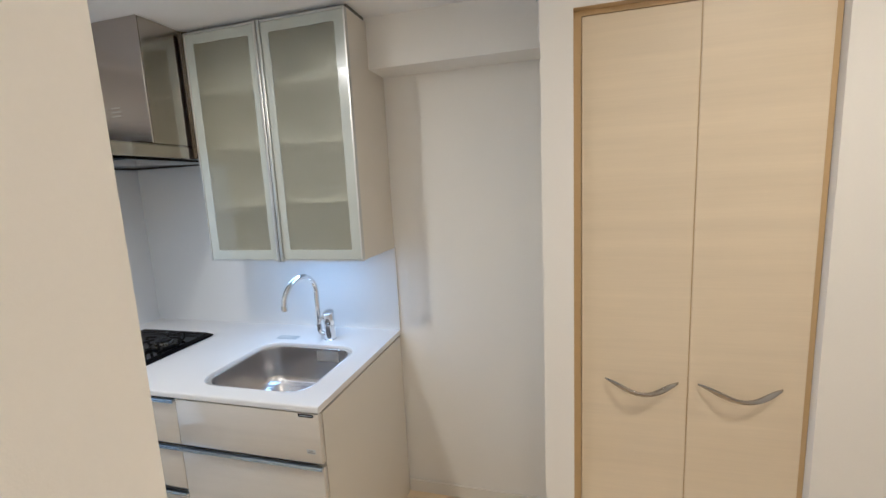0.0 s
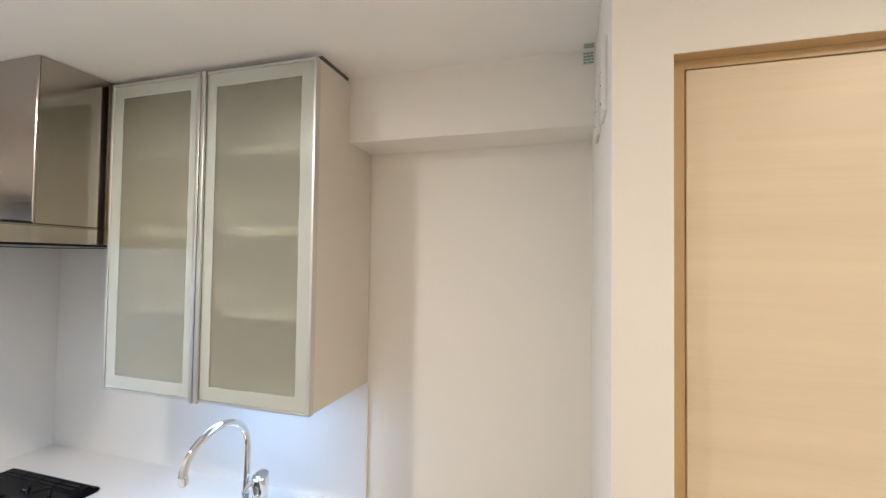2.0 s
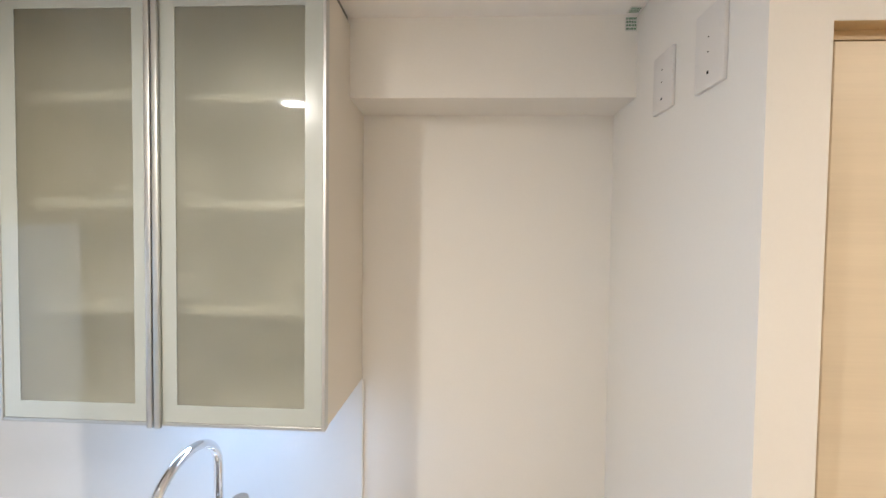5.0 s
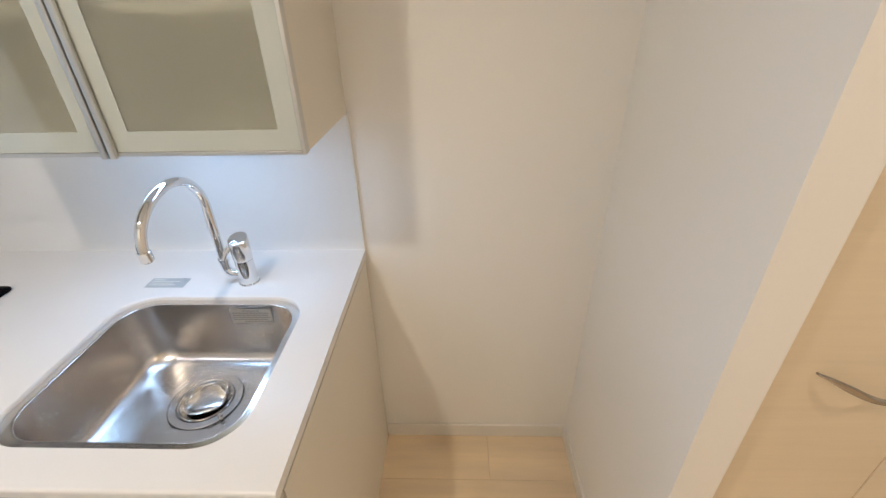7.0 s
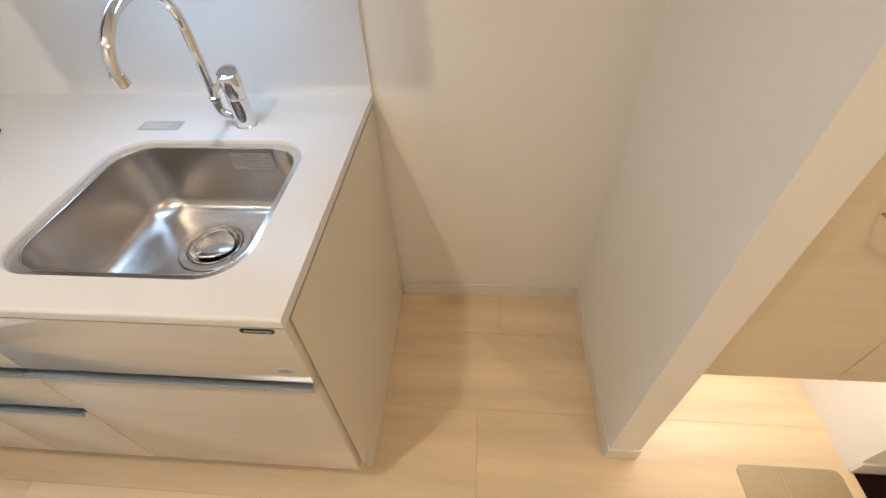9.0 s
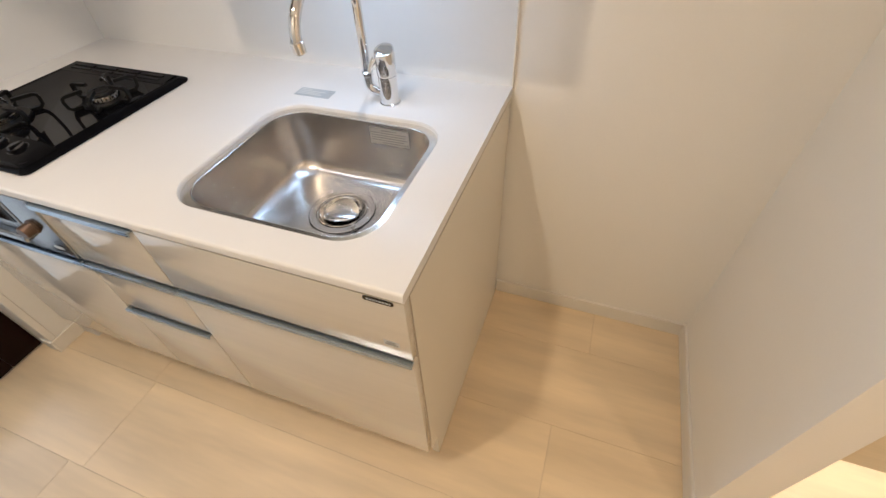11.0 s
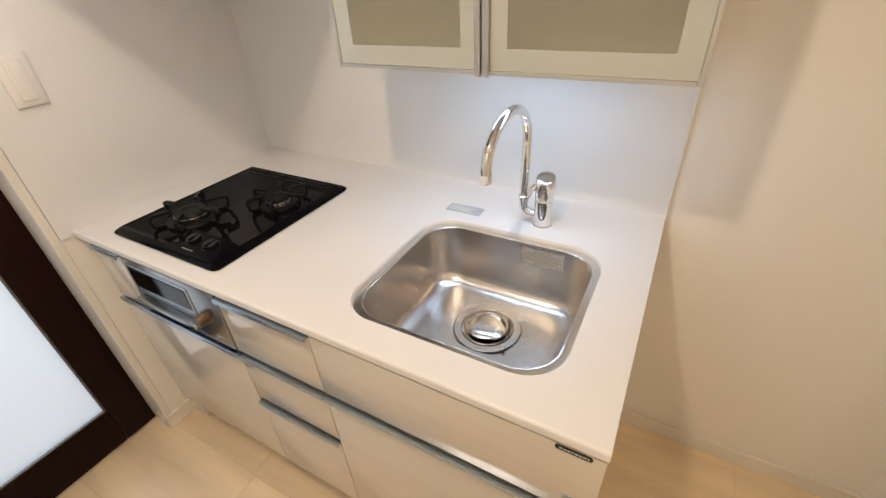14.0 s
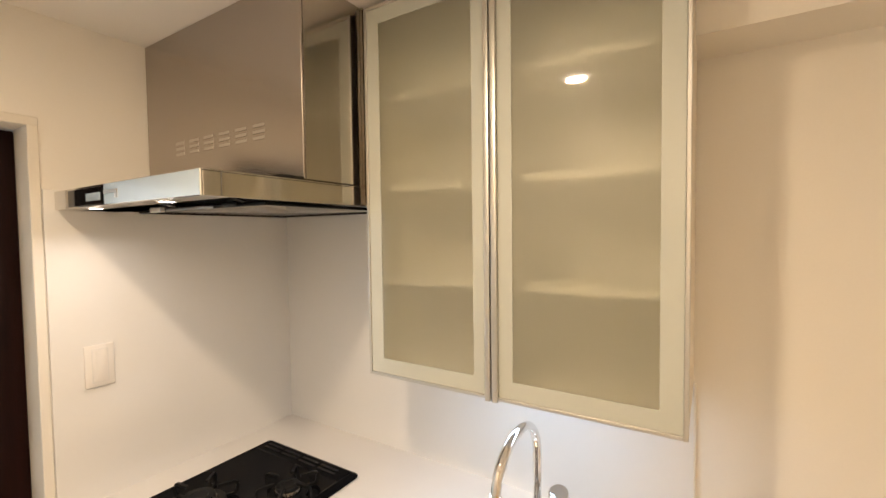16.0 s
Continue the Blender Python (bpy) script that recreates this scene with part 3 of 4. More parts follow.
bm = lathe(bmesh.new(), [(0.0045, 0), (0.0055, 0.004), (0.0045, 0.012)], (DRX + 0.062, DRY - 0.052, 0.674), 16)
part("lift_pin", bm, CHROME, drain)
# warning label on the bowl's back wall
label = part("care_label", boxed(-0.292, -0.188, -0.2640, -0.2632, 0.785, 0.830), FILM, sink, "white printed care label", smooth=False)
bm = bmesh.new()
for row, (a, b) in enumerate(((0.30, 0.66), (0.04, 0.96), (0.04, 0.9), (0.04, 0.97), (0.04, 0.8), (0.3, 0.95))):
    z = 0.825 - row * 0.0066
    x = -0.292 + 0.104 * a
    while x < -0.292 + 0.104 * b:
        w = random.uniform(0.003, 0.010)
        box(bm, x, x + w, -0.2646, -0.2638, z - 0.0022, z)
        x += w + 0.002
part("label_print", bm, INK, label, smooth=False)

worktop_label = thing("worktop_label", (-0.49, -0.18, 0.85), "small silver-grey label stuck on the white worktop", "label")
part("sheet", boxed(-0.545, -0.441, -0.199, -0.157, 0.8503, 0.8512), GREY_LABEL, worktop_label, smooth=False)
bm = bmesh.new()
for row, w in enumerate((0.03, 0.075, 0.06, 0.07)):
    box(bm, -0.538, -0.538 + w, -0.166 - row * 0.008, -0.163 - row * 0.008, 0.8511, 0.8516)
part("print", bm, PAPER, worktop_label, smooth=False)

# ---- mixer tap ----
tap = thing("mixer_tap", (-0.272, -0.166, 0.85), "chrome single-lever mixer tap with a high arched spout", "tap")
TBX, TBY = -0.274, -0.170
bm = lathe(bmesh.new(), [(0.0265, 0.8502), (0.0265, 0.853), (0.024, 0.855), (0.0235, 0.86), (0.023, 0.912), (0.0225, 0.920)], (TBX, TBY, 0), 40)
part("body", bm, CHROME, tap)
bm = bmesh.new()
rings = []
for z, r in ((0.921, 0.0228), (0.924, 0.0240), (0.950, 0.0245), (0.976, 0.0245), (0.9805, 0.0238), (0.9818, 0.0220)):
    rings.append([(TBX + r * math.cos(a), TBY + r * math.sin(a), z + (r * math.sin(a)) * (0.30 if z > 0.93 else 0.0)) for a in [2 * math.pi * i / 40 for i in range(40)]])
loft(bm, rings)
bm.faces.new(list(bm.verts)[-40:])
bm.faces.new(list(bm.verts)[:40])
lever = part("lever_cap", bm, CHROME, tap, "slanted chrome lever cap")
bm = bmesh.new()
tube(bm, [(TBX - 0.020, TBY - 0.012, 0.962), (TBX - 0.029, TBY - 0.020, 0.950), (TBX - 0.034, TBY - 0.028, 0.932)], [0.007, 0.007, 0.004], 12)
part("lever_lip", bm, CHROME, lever)
RX, RY = -0.328, -0.168
TX, TY = -0.337, -0.392
pts = [(TBX - 0.018, TBY, 0.874), (RX + 0.022, RY, 0.874)]
for i in range(1, 7):
    a = radians(90 * i / 6)
    pts.append((RX + 0.022 - 0.022 * math.sin(a), RY, 0.896 - 0.022 * math.cos(a)))
part("elbow", tube(bmesh.new(), pts + [(RX, RY, 0.915)], 0.0125, 20), CHROME, tap)
part("collar", lathe(bmesh.new(), [(0.0125, 0.912), (0.0142, 0.914), (0.0142, 0.922), (0.0115, 0.924)], (RX, RY, 0), 24), CHROME, tap)
pts = [(RX, RY, 0.92), (RX, RY, 0.98), (RX, RY, 1.03)]
for i in range(25):
    a = radians(180 - 188 * i / 24)
    u = (math.cos(a) + 1) / 2
    u -= 0.045 * math.sin(math.pi * u)
    pts.append((RX + (TX - RX) * u, RY + (TY - RY) * u, 1.068 + 0.095 * math.sin(a)))
part("spout", tube(bmesh.new(), pts, 0.0108, 20), CHROME, tap)
e = Vector(pts[-1])
d = (Vector(pts[-1]) - Vector(pts[-2])).normalized()
part("aerator", tube(bmesh.new(), [e - d * 0.018, e - d * 0.016, e + d * 0.004, e + d * 0.006], [0.0112, 0.0128, 0.0128, 0.0110], 24), CHROME, tap)

# ---- gas hob ----
hob = thing("gas_hob", (-1.11, -0.45, 0.85), "glossy black enamel two-burner gas hob on the worktop", "hob")
GX0, GX1, GY0, GY1 = -1.334, -0.893, -0.694, -0.201
bm = bmesh.new()


def hob_loop(inset, z, r=0.018, front=0.0):
    return [(x, y, z) for x, y in rrect((GX0 + GX1) / 2, (GY0 + GY1) / 2 + front / 2, GX1 - GX0 - 2 * inset, GY1 - GY0 - 2 * inset - front, r, 6)]


rings = loft(bm, [hob_loop(0.002, 0.8505), hob_loop(0, 0.853), hob_loop(0.0, 0.856), hob_loop(0.003, 0.8595), hob_loop(0.017, 0.8672, 0.013), hob_loop(0.020, 0.8676, 0.011), hob_loop(0.023, 0.8664, 0.010), hob_loop(0.026, 0.8655, 0.010)])
bm.faces.new(rings[-1])
part("top_plate", bm, BLACK, hob)


def wedge(x0, x1, y0, y1, z0, front_z, back_z, flare=0.0):
    """A block whose top slopes from front to back; flare draws its foot out to the +x side."""
    bm = bmesh.new()
    low = [bm.verts.new(p) for p in ((x0, y0, z0), (x1 + flare, y0, z0), (x1 + flare, y1, z0), (x0, y1, z0))]
    top = [bm.verts.new(p) for p in ((x0 + 0.003, y0 + 0.003, front_z), (x1, y0 + 0.003, front_z), (x1, y1 - 0.004, back_z), (x0 + 0.003, y1 - 0.004, back_z))]
    bm.faces.new(low[::-1])
    bm.faces.new(top)
    for i in range(4):
        bm.faces.new((low[i], low[(i + 1) % 4], top[(i + 1) % 4], top[i]))
    bmesh.ops.bevel(bm, geom=bm.edges[:], offset=0.0012, segments=2, affect='EDGES')
    return bm


part("control_panel", wedge(-1.098, -0.938, GY0 + 0.012, GY0 + 0.094, 0.8640, 0.8690, 0.8775, 0.038), BLACK, hob, "raised sloping black control panel")
part("rear_strip", wedge(GX0 + 0.022, GX1 - 0.022, GY1 - 0.078, GY1 - 0.019, 0.8640, 0.8668, 0.8715), BLACK, hob, "raised black rear strip with exhaust slots")
BURNERS = [(-1.161, -0.556, 0.046), (-0.993, -0.392, 0.036)]


def burner(cx, cy, r):
    b = part("burner", lathe(bmesh.new(), [(r * 1.25, 0.866), (r * 1.25, 0.870), (r * 1.02, 0.872), (r, 0.884), (r * 0.96, 0.886)], (cx, cy, 0), 40), BURNER, hob, "dark steel burner head")
    part("burner_cap", lathe(bmesh.new(), [(r * 0.93, 0.8862), (r * 0.95, 0.890), (r * 0.88, 0.894), (r * 0.55, 0.895), (r * 0.5, 0.8925), (r * 0.2, 0.8915)], (cx, cy, 0), 40), IRON, b, "black burner cap")
    bm = bmesh.new()
    for k in range(24):
        a = 2 * math.pi * k / 24
        p = Vector((cx + r * 1.0 * math.cos(a), cy + r * 1.0 * math.sin(a), 0))
        box(bm, p.x - 0.0012, p.x + 0.0012, p.y - 0.0012, p.y + 0.0012, 0.876, 0.883)
    part("flame_ports", bm, DARK, b, smooth=False)
    bm = bmesh.new()
    a = radians(115)
    tube(bm, [(cx + r * 1.15 * math.cos(a), cy + r * 1.15 * math.sin(a), 0.868), (cx + r * 1.15 * math.cos(a), cy + r * 1.15 * math.sin(a), 0.896)], 0.003, 10)
    tube(bm, [(cx + r * 1.12 * math.cos(a), cy + r * 1.12 * math.sin(a), 0.894), (cx + r * 0.95 * math.cos(a), cy + r * 0.95 * math.sin(a), 0.914)], [0.003, 0.0008], 8)
    part("igniter", bm, CHROME, b)
    g = part("pan_support", lathe(bmesh.new(), [(r * 1.34, 0.8660), (r * 1.50, 0.8660), (r * 1.50, 0.871), (r * 1.46, 0.873), (r * 1.36, 0.873)], (cx, cy, 0), 40), IRON, hob, "black cast-iron pan support")
    for k in range(6):
        a = radians(6 + 60 * k)
        ur, up = Vector((math.cos(a), math.sin(a), 0)), Vector((0, 0, 1))
        c = Vector((cx, cy, 0))
        r0, r1, zb, zt = r * 1.02, r * 1.42 + 0.034, 0.8705, 0.9045
        path = [c + ur * r0 + up * (zt + 0.001), c + ur * (r1 - 0.009) + up * zt, c + ur * (r1 - 0.002) + up * (zt - 0.003), c + ur * r1 + up * (zt - 0.010),
                c + ur * (r1 - 0.002) + up * (zb + 0.007), c + ur * (r1 - 0.009) + up * zb, c + ur * (r * 1.44) + up * zb]
        part("prong", tube(bmesh.new(), path, 0.004, 8, (0.0080, 0.0078)), IRON, g, smooth=False)


for bx, by, br in BURNERS:
    burner(bx, by, br)
for kx in (-1.038, -0.972):
    ky, kz = GY0 + 0.057, 0.8733
    tilt = Matrix.Rotation(radians(5.9), 3, 'X')
    kb = part("knob", lathe(bmesh.new(), [(0.0225, -0.004), (0.0225, 0.0006), (0.0205, 0.0010), (0.0198, -0.0006), (0.0186, -0.0004), (0.0182, 0.0070), (0.0168, 0.0086), (0.004, 0.0092)], (kx, ky, kz), 36, tilt), GLOSS_BLACK, hob, "black rotary knob")
    part("grip", boxed(kx - 0.0035, kx + 0.0035, ky - 0.015, ky + 0.015, kz + 0.0082, kz + 0.0120, 0.0016, 2), GLOSS_BLACK, kb)
part("lamp_button", boxed(-1.086, -1.070, GY0 + 0.030, GY0 + 0.046, 0.8690, 0.8735, 0.001, 1), GLOSS_BLACK, hob)
bm = bmesh.new()
for k in range(12):
    box(bm, -1.04 + k * 0.0036, -1.0376 + k * 0.0036, GY0 + 0.021, GY0 + 0.0245, 0.8696, 0.8706)
part("printed_mark", bm, INK, hob, smooth=False)
for row in (0.0, 0.016):
    for k in range(4):
        x = GX0 + 0.045 + k * 0.088
        part("vent_slot", boxed(x, x + 0.078, GY1 - 0.044 - row, GY1 - 0.035 - row, 0.8675, 0.8720 - row * 0.12, 0.0006, 1), IRON, hob, smooth=False)

# ---- range hood ----
hood = thing("range_hood", (-1.11, -0.37, 1.68), "brushed stainless box range hood with a thin projecting tray", "range hood")
OX0, OX1, OYF = WX + 0.002, -0.750, -0.746
part("duct_cover", boxed(OX0, OX1, -0.512, -0.002, 1.737, CEIL - 0.0015, 0.0012, 1), STEEL, hood, "brushed steel duct cover")
part("side_cover", boxed(OX1 + 0.0004, OX1 + 0.0022, -0.506, -0.004, 1.739, CEIL - 0.003), STEEL_V, hood, "shiny steel side sheet", smooth=False)
tray = part("tray", boxed(OX0, OX1 + 0.003, OYF + 0.0045, -0.002, 1.732, 1.7355, 0.0008, 1), STEEL, hood, "thin brushed steel hood tray")
part("tray_front", boxed(OX0, OX1 + 0.003, OYF, OYF + 0.004, 1.685, 1.735, 0.0012, 1), POLISHED, tray)
part("front_flange", boxed(OX0 + 0.0045, OX1 - 0.0015, OYF + 0.0045, OYF + 0.058, 1.6852, 1.6872, 0.0006, 1), POLISHED, tray, "folded steel flange carrying the lamps")
part("protective_film", boxed(-1.152, OX1 + 0.001, OYF - 0.0007, OYF - 0.0001, 1.6875, 1.7335), BLUE_FILM, tray, "pale blue protective film on the front", smooth=False)
part("tray_side", boxed(OX1 - 0.001, OX1 + 0.003, OYF + 0.0045, -0.002, 1.685, 1.7315, 0.0008, 1), STEEL_V, tray)
part("tray_side", boxed(OX0, OX0 + 0.004, OYF + 0.0045, -0.002, 1.685, 1.7315, 0.0008, 1), STEEL_V, tray)
part("tray_seam", boxed(OX1 + 0.0028, OX1 + 0.0036, -0.708, -0.706, 1.687, 1.734), ALU_DARK, tray, smooth=False)
# Thin dark plate on the tray, before the duct cover's lower right corner.
part("duct_foot", boxed(OX1 - 0.105, OX1 + 0.002, -0.576, -0.5125, 1.7358, 1.7425, 0.001, 1), DARK, hood, "thin dark plate on the tray in front of the duct cover")
part("underside", boxed(OX0 + 0.005, OX1 - 0.002, OYF + 0.006, -0.004, 1.722, 1.7265), IRON, hood, "dark recessed underside", smooth=False)
part("inner_lip", boxed(OX0 + 0.005, OX1 - 0.002, OYF + 0.0585, OYF + 0.0605, 1.6855, 1.7215), IRON, hood, smooth=False)
gp = part("grease_plate", boxed(-1.405, -0.822, -0.560, -0.070, 1.6815, 1.6855, 0.0015, 2), GREASE_PLATE, hood, "shiny grey grease plate hung under the hood")
for a0, a1, b0, b1 in ((-1.413, -0.814, -0.568, -0.5605), (-1.413, -0.814, -0.0695, -0.062), (-1.413, -1.4055, -0.560, -0.070), (-0.8215, -0.814, -0.560, -0.070)):
    part("plate_edging", boxed(a0, a1, b0, b1, 1.6795, 1.6875, 0.0015, 1), IRON, gp)
for cx in (-1.285, -0.93):
    part("clip", boxed(cx - 0.030, cx + 0.030, -0.583, -0.5685, 1.6785, 1.6925, 0.003, 2), WHITE_PLASTIC if cx < -1.0 else IRON, gp, "small plate clip")
for bx in (-1.18, -0.88):
    bm = bmesh.new()
    tube(bm, [(bx, -0.676, 1.718), (bx, -0.640, 1.706), (bx, -0.578, 1.690)], 0.004, 8, (0.024, 0.004))
    part("plate_hook", bm, IRON, gp)
part("edge_strip", boxed(-1.250, -1.020, -0.5690, -0.5682, 1.6800, 1.6862), ALU, gp, "pale strip on the plate's edge", smooth=False)
ctl = part("control_strip", boxed(-1.361, -1.158, OYF - 0.0030, OYF - 0.0001, 1.688, 1.730, 0.001, 1), DARK_GLASS, hood, "dark glass control strip")
part("display", boxed(-1.245, -1.165, OYF - 0.0042, OYF - 0.0028, 1.698, 1.716, 0.0005, 1), BLUE_FILM, ctl)
bm = bmesh.new()
box(bm, -1.150, -1.082, OYF - 0.0022, OYF - 0.0008, 1.711, 1.719)
box(bm, -1.094, -1.082, OYF - 0.0022, OYF - 0.0008, 1.700, 1.711)
part("film_tab", bm, FILM, ctl, "grey folded tab of the film", smooth=False)
for lx in (-1.263, -0.915):
    bz = part("lamp_bezel", lathe(bmesh.new(), [(0.019, 1.6851), (0.019, 1.6835), (0.016, 1.6825), (0.0155, 1.6850)], (lx, -0.724, 0), 28), ALU, hood)
    part("lamp_lens", lathe(bmesh.new(), [(0.0145, 1.6850), (0.0145, 1.6830), (0.010, 1.6815)], (lx, -0.724, 0), 28), GLOW_HOOD, bz, "lit hood lamp")
for k in range(6):
    x0 = -1.300 + k * 0.0735
    for row in range(3):
        z = 1.845 + row * 0.0155
        part("vent_slot", boxed(x0, x0 + 0.047, -0.5130, -0.5110, z, z + 0.0095, 0.0008, 1), SLOT, hood, smooth=False)
part("side_filler", boxed(OX1 + 0.0032, -0.7385, -0.322, -0.006, 1.688, CEIL - 0.004), STEEL_V, hood, "steel filler strip", smooth=False)
# The slot beside the cabinet is just shaded; a black strip draws that.
part("side_gap", boxed(-0.7384, -0.7262, -0.314, -0.01, 1.690, CEIL - 0.004), IRON, hood, "black strip standing in for shade in the gap", smooth=False)

# ---- wall cabinet ----
cab = thing("wall_cabinet", (-0.36, -0.16, 1.245), "white wall cabinet with two aluminium-framed frosted glass doors", "cabinet")
KX0, KX1, KYF, KZ0, KZ1 = -0.725, 0.001, -0.312, 1.247, 2.184
for x0 in (KX0, KX1 - 0.016):
    part("side_panel", boxed(x0, x0 + 0.016, KYF, -0.002, KZ0, KZ1, 0.0008, 1), SIDE, cab)
part("top_panel", boxed(KX0 + 0.0165, KX1 - 0.0165, KYF, -0.002, KZ1 - 0.016, KZ1), CARCASS, cab, smooth=False)
part("bottom_panel", boxed(KX0 + 0.0165, KX1 - 0.0165, KYF, -0.002, KZ0, KZ0 + 0.016), CARCASS, cab, smooth=False)
part("back_panel", boxed(KX0 + 0.0165, KX1 - 0.0165, -0.009, -0.003, KZ0 + 0.0165, KZ1 - 0.0165), CARCASS, cab, smooth=False)
for z in (1.490, 1.728, 1.963):
    part("shelf", boxed(KX0 + 0.017, KX1 - 0.017, -0.285, -0.0095, z - 0.009, z + 0.009, 0.001, 1), CARCASS, cab)
# Dark strip standing in for the thin shadow between cabinet top and ceiling.
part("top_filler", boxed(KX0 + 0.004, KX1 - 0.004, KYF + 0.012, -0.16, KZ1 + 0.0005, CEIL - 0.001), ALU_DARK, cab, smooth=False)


def cabinet_door(x0, x1, stile_at):
    f, t = 0.0075, 0.020
    yb = KYF - 0.0015
    d = part("door", boxed(x0, x0 + f, yb - t, yb, KZ0 - 0.002, KZ1 - 0.001, 0.001, 1), ALU, cab, "slim aluminium frame with frosted glass")
    part("frame_stile", boxed(x1 - f, x1, yb - t, yb, KZ0 - 0.002, KZ1 - 0.001, 0.001, 1), ALU, d)
    part("frame_rail", boxed(x0 + f + 0.0003, x1 - f - 0.0003, yb - t, yb, KZ1 - 0.001 - f, KZ1 - 0.001, 0.001, 1), ALU, d)
    part("frame_rail", boxed(x0 + f + 0.0003, x1 - f - 0.0003, yb - t, yb, KZ0 - 0.002, KZ0 - 0.002 + f, 0.001, 1), ALU, d)
    gx0, gx1, gz0, gz1, bw = x0 + f + 0.0005, x1 - f - 0.0005, KZ0 + 0.006, KZ1 - 0.009, 0.038
    pane = part("glass_pane", boxed(gx0 + bw, gx1 - bw, yb - 0.016, yb - 0.012, gz0 + bw, gz1 - bw), FROST, d, "frosted grey-green glass", smooth=False)
    pane.visible_shadow = False
    for a, b, c, e2 in ((gx0, gx0 + bw, gz0, gz1), (gx1 - bw, gx1, gz0, gz1), (gx0 + bw, gx1 - bw, gz0, gz0 + bw), (gx0 + bw, gx1 - bw, gz1 - bw, gz1)):
        part("glass_border", boxed(a, b, yb - 0.0165, yb - 0.0115, c, e2), GLASS_EDGE, d, "pale satin glass border", smooth=False)
    part("grip_strip", boxed(stile_at, stile_at + 0.013, yb - t - 0.007, yb - t + 0.0005, KZ0 - 0.005, KZ1 - 0.001, 0.0015, 2), ALU, d, "raised aluminium grip strip")
    return d


cabinet_door(KX0, -0.3715, -0.3855)
cabinet_door(-0.3695, KX1 + 0.001, -0.3690)
strip = thing("under_cabinet_light", (-0.34, -0.15, 1.245), "slim cool-white LED light under the wall cabinet", "light")
part("housing", boxed(-0.56, -0.12, -0.260, -0.210, 1.2405, 1.2465, 0.001, 1), WHITE_PLASTIC, strip)
part("diffuser", boxed(-0.55, -0.13, -0.253, -0.217, 1.2392, 1.2404), GLOW_COOL, strip, "lit diffuser", smooth=False)

# ---- shoe cabinet built into the recess ----
shoe = thing("shoe_cabinet", (1.08, -0.37, 0.455), "pale maple veneer shoe cabinet raised over a lit floor gap", "cabinet")
SDX0, SDX1, SZ0, SZ1, SM = 0.807, 1.367, 0.462, 1.945, 1.0905
bm = bmesh.new()
box(bm, JX + 0.001, SDX0 - 0.001, -0.572, -0.18, SZ0 - 0.002, 1.961)
box(bm, SDX1 + 0.001, CX - 0.001, -0.572, -0.18, SZ0 - 0.002, 1.961)
box(bm, SDX0 - 0.001, SDX1 + 0.001, -0.572, -0.18, SZ1 + 0.003, 1.961)
box(bm, SDX0 - 0.001, SDX1 + 0.001, -0.55, -0.18, SZ0, SZ0 + 0.018)
part("carcass", bm, SHOE_EDGE, shoe, "tan edge-banded carcass", smooth=False)


def handle(parent, x0, x1, z):
    """A bowed bar that swings out from the door and dips between its two feet."""
    loops = []
    for i in range(49):
        u = i / 48
        s = max(math.sin(math.pi * u), 0.0)
        wide = 0.0028 + 0.0062 * math.sin(math.pi * min(1.0, min(u, 1 - u) * 4.2) / 2) - 0.0030 * s ** 6
        c = Vector((x0 + (x1 - x0) * u, -0.5780 - 0.038 * s ** 0.75, z - 0.025 * s ** 1.7))
        lean = radians(35) * math.cos(math.pi * u)
        across, thick = Vector((0, -math.sin(lean) * 0.5, 1)).normalized(), Vector((0, 1, 0))
        thin = 0.0028 + 0.0014 * min(1.0, s * 2.2)
        loops.append([c + across * (wide * math.cos(a)) + thick * (thin * math.sin(a)) for a in [2 * math.pi * k / 16 for k in range(16)]])
    bm = bmesh.new()
    rings = loft(bm, loops)
    bm.faces.new(rings[0])
    bm.faces.new(rings[-1])
    part("handle", bm, HANDLE, parent, "bowed polished chrome handle")


for x0, x1, h0, h1 in ((SDX0, SM - 0.0015, 0.872, 1.066), (SM + 0.0015, SDX1, 1.115, 1.316)):
    d = part("door", boxed(x0, x1, -0.5755, -0.5575, SZ0, SZ1, 0.0012, 1), SHOE_DOOR, shoe)
    handle(d, h0, h1, 0.944)
part("divider", boxed(SM - 0.0011, SM + 0.0011, -0.5738, -0.556, SZ0 + 0.001, SZ1 - 0.001), SHOE_EDGE, shoe, smooth=False)
foot = thing("foot_light", (1.08, -0.36, 0.462), "warm foot light fixed under the shoe cabinet", "light")
part("housing", boxed(0.85, 1.31, -0.39, -0.33, 0.4535, 0.4615, 0.001, 1), WHITE_PLASTIC, foot)
part("diffuser", boxed(0.86, 1.30, -0.385, -0.335, 0.4515, 0.4534), GLOW_WARM, foot, "lit diffuser", smooth=False)
setting("closet_reveal", boxed(JX, CX, FY + 0.002, -0.558, 1.9612, 1.9625), SHOE_EDGE)
sheet = thing("door_mat", (1.21, -0.70, 0.0), "thin olive-beige mat lying flat on the wooden floor", "mat")
bm = bmesh.new()
pts = rrect(1.211, -0.712, 0.288, 0.215, 0.022, 6)
rings = loft(bm, [[(x, y, 0.0004) for x, y in pts], [(x, y, 0.0030) for x, y in pts], [(1.211 + (x - 1.211) * 0.985, -0.712 + (y + 0.712) * 0.985, 0.0042) for x, y in pts]])
bm.faces.new(rings[-1])
part("sheet", bm, MAT_SHEET, sheet)
part("seam", boxed(1.186, 1.189, -0.815, -0.622, 0.0040, 0.0046), SHOE_EDGE, sheet, smooth=False)
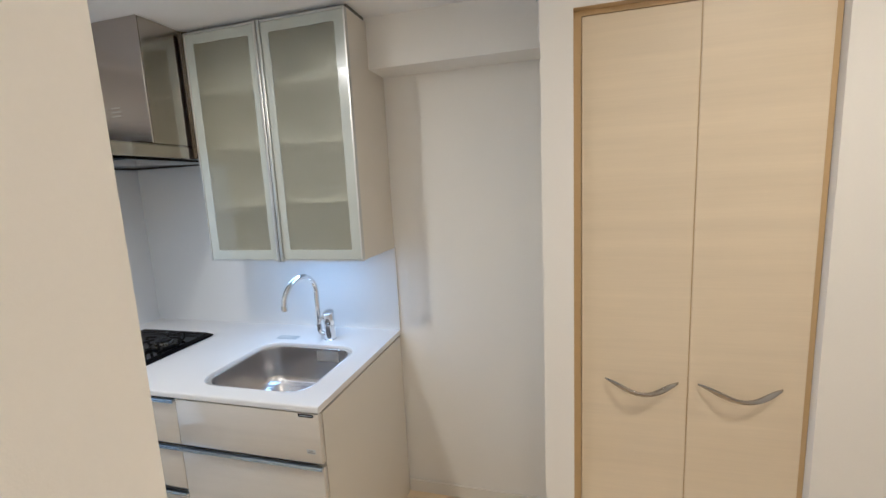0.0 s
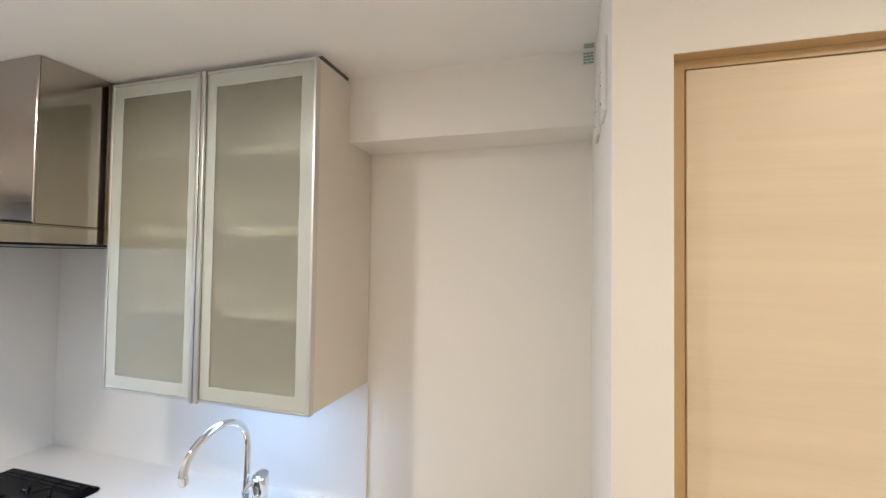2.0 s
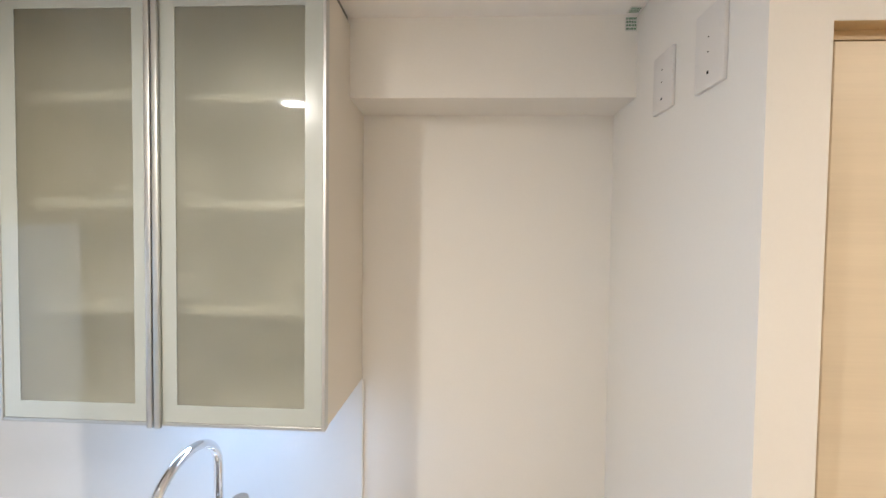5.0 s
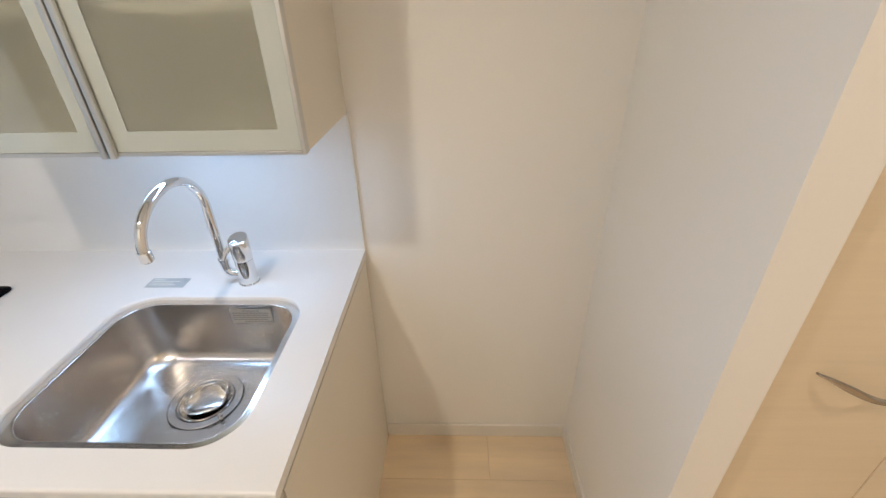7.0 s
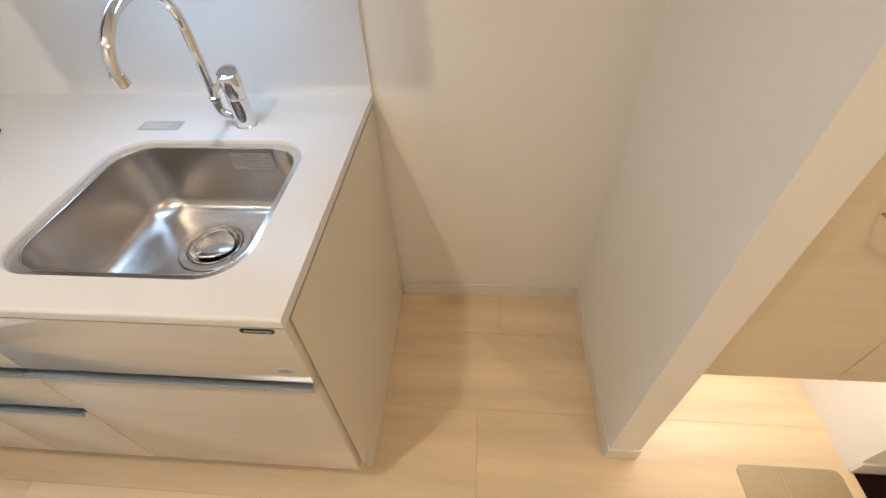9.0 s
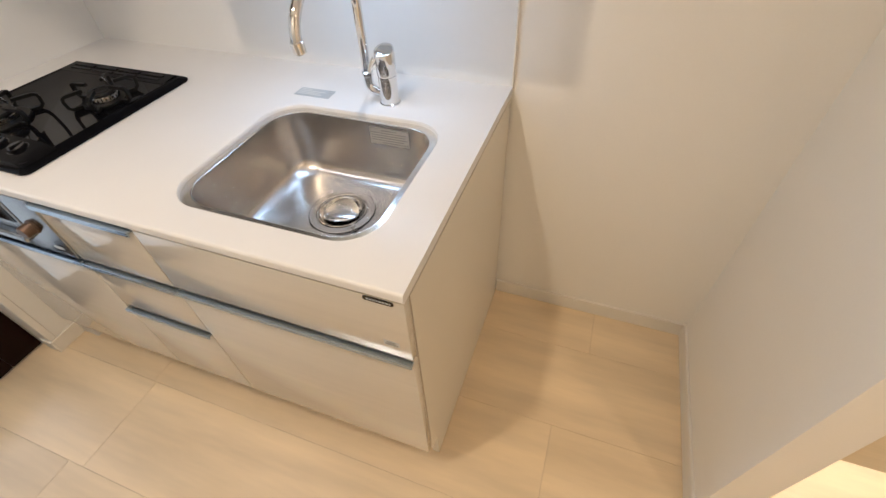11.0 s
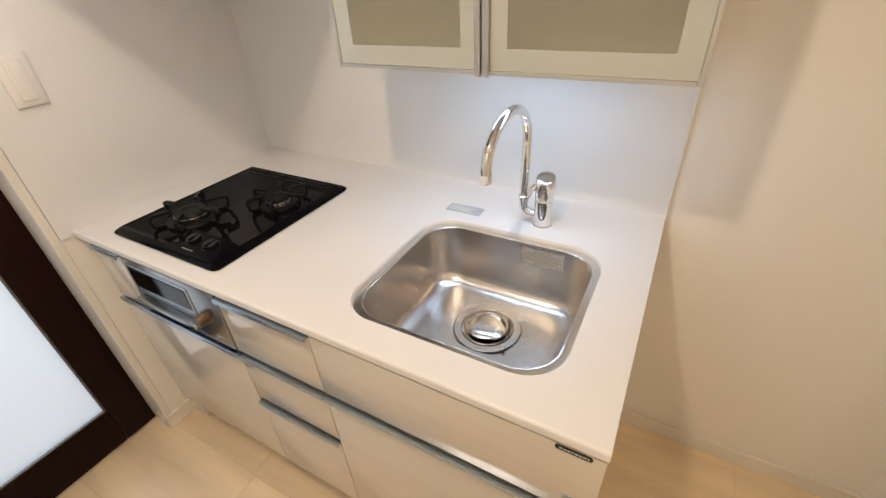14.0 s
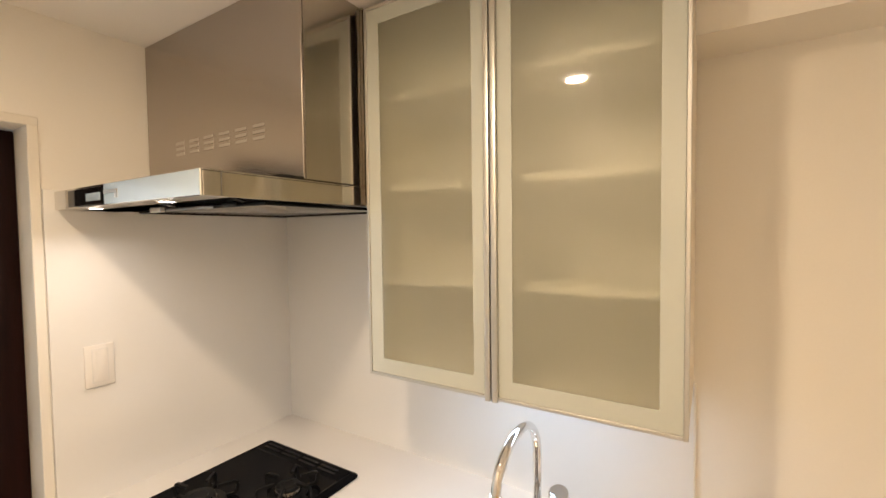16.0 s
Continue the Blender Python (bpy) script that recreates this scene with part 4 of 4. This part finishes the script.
setting("entrance_sill", boxed(1.392, EX, -0.90, FY - BT - 0.002, 0.0004, 0.006, 0.001, 1), WENGE, "dark brown wooden sill at the entrance")

# ---- switches, outlets, ceiling fittings ----
sw = thing("light_switch", (WX + 0.006, -0.665, 1.24), "white wide-rocker wall switch on the splash panel", "switch")
part("plate", boxed(WX + 0.0062, WX + 0.0135, -0.700, -0.629, 1.182, 1.303, 0.003, 2), WHITE_PLASTIC, sw)
part("rocker_frame", boxed(WX + 0.0130, WX + 0.0138, -0.6840, -0.6440, 1.1940, 1.2910), PAPER, sw, smooth=False)
part("rocker", boxed(WX + 0.0130, WX + 0.0160, -0.682, -0.646, 1.196, 1.289, 0.0015, 2), WHITE_PLASTIC, sw)
part("name_window", boxed(WX + 0.0158, WX + 0.0166, -0.678, -0.672, 1.200, 1.285, 0.0003, 1), WHITE_PLASTIC, sw)

for y0, y1, z0, z1 in ((-0.345, -0.262, 1.925, 2.045), (-0.512, -0.428, 1.916, 2.050)):
    pl = thing("wall_plate", (AX, (y0 + y1) / 2, z0), "blank white wall plate high on the alcove wall", "wall plate", "alcove wall plates")
    part("plate", boxed(AX - 0.008, AX - 0.0002, y0, y1, z0, z1, 0.002, 2), WHITE_PLASTIC, pl)
    m = Matrix.Rotation(radians(90), 3, 'Y')
    for dz in (0.026, 0.060, 0.085):
        part("screw_hole", lathe(bmesh.new(), [(0.0026 if dz < 0.03 else 0.0012, -0.0006), (0.0026 if dz < 0.03 else 0.0012, 0.0006)], (AX - 0.0083, (y0 + y1) / 2, z0 + dz), 12, m), DARK, pl)

tape = thing("printed_tape", (0.67, -0.153, 2.19), "green printed warning tape stuck at the beam's corner", "tape")
a = part("strip", boxed(0.669, 0.696, -0.1535, -0.1521, 2.160, 2.192), PAPER, tape, smooth=False)
b = part("strip", boxed(0.669, 0.698, -0.188, -0.160, CEIL - 0.0012, CEIL - 0.0002), PAPER, tape, smooth=False)
bm = bmesh.new()
for z in (2.163, 2.171, 2.179, 2.187):
    x = 0.671
    while x < 0.693:
        w = random.uniform(0.002, 0.007)
        box(bm, x, min(x + w, 0.695), -0.1541, -0.1534, z, z + 0.0045)
        x += w + 0.0015
part("print", bm, GREEN_TAPE, a, smooth=False)
bm = bmesh.new()
for y in (-0.184, -0.176, -0.168):
    box(bm, 0.672, 0.695, y, y + 0.004, CEIL - 0.0018, CEIL - 0.0011)
part("print", bm, GREEN_TAPE, b, smooth=False)

for k, (lx, ly) in enumerate(DOWNLIGHTS):
    if k == 0:
        dl = thing("downlight", (lx, ly, CEIL), "round recessed warm-white ceiling downlight, lit", "light", "ceiling downlights")
        bm = lathe(bmesh.new(), [(0.0575, -0.0005), (0.072, -0.0005), (0.072, -0.004), (0.066, -0.007), (0.060, -0.006), (0.0575, -0.002)], (lx, ly, CEIL), 40)
        for f in [f for f in bm.faces if len(f.verts) > 4]:
            bm.faces.remove(f)
        part("trim_ring", bm, WHITE_PLASTIC, dl)
        part("diffuser", lathe(bmesh.new(), [(0.057, -0.0005), (0.057, -0.002), (0.05, -0.003)], (lx, ly, CEIL), 40), GLOW_WARM, dl, "lit diffuser")
    else:
        # The second copy only goes with the added fill lamp down the corridor.
        copy_thing(dl, pose(lx, ly, CEIL))

# ---- floor: base and planks ----
bm = bmesh.new()
box(bm, WX - 0.2, EX + 0.1, SY - 0.12, 0.12, -0.06, -0.002)
box(bm, SX - 0.12, EX + 0.1, SOUTH - 0.1, SY - 0.12, -0.06, -0.002)
box(bm, -4.1, WX - 0.2, -3.5, 0.7, -0.06, -0.002)
floor = setting("floor", bm, GROOVE, "pale ash-look plank floor with fine dark joints")
PW, PL, GAP = 0.2945, 1.345, 0.0003
shared = {}


def plank(x0, x1, y0, y1):
    w, h = round(x1 - x0, 4), round(y1 - y0, 4)
    if (w, h) not in shared:
        bm = boxed(-w / 2 + GAP, w / 2 - GAP, -h / 2 + GAP, h / 2 - GAP, -0.010, 0.0)
        top = [e for e in bm.edges if all(abs(v.co.z) < 1e-6 for v in e.verts)]
        bmesh.ops.bevel(bm, geom=top, offset=0.0006, segments=1, affect='EDGES')
        finish(bm, False)
        me = bpy.data.meshes.new("plank")
        bm.to_mesh(me)
        bm.free()
        me.materials.append(PLANK)
        shared[(w, h)] = me
    ob = new("plank", shared[(w, h)])
    ob.parent = floor
    ob.location = ((x0 + x1) / 2, (y0 + y1) / 2, 0.0)


for r in range(-14, 3):
    y0 = -0.482 + r * PW
    y1 = y0 + PW
    off = {0: -0.62, 1: -0.95, -1: 0.312, -2: -1.02}.get(r, 0.312 + (0.62 if r % 2 else -0.28) + 0.17 * ((r * 7) % 5))
    for lo, hi, ya, yb in ((WX - 0.16, EX, SY - 0.12, 0.0), (SX - 0.12, EX, SOUTH, SY - 0.12), (-4.0, WX - 0.16, -3.4, 0.6)):
        c, d = max(y0, ya), min(y1, yb)
        if d - c < 0.01:
            continue
        x = off - 4 * PL
        while x < hi:
            a, b = max(x, lo), min(x + PL, hi)
            if b - a > 0.02:
                plank(a, b, c, d)
            x += PL
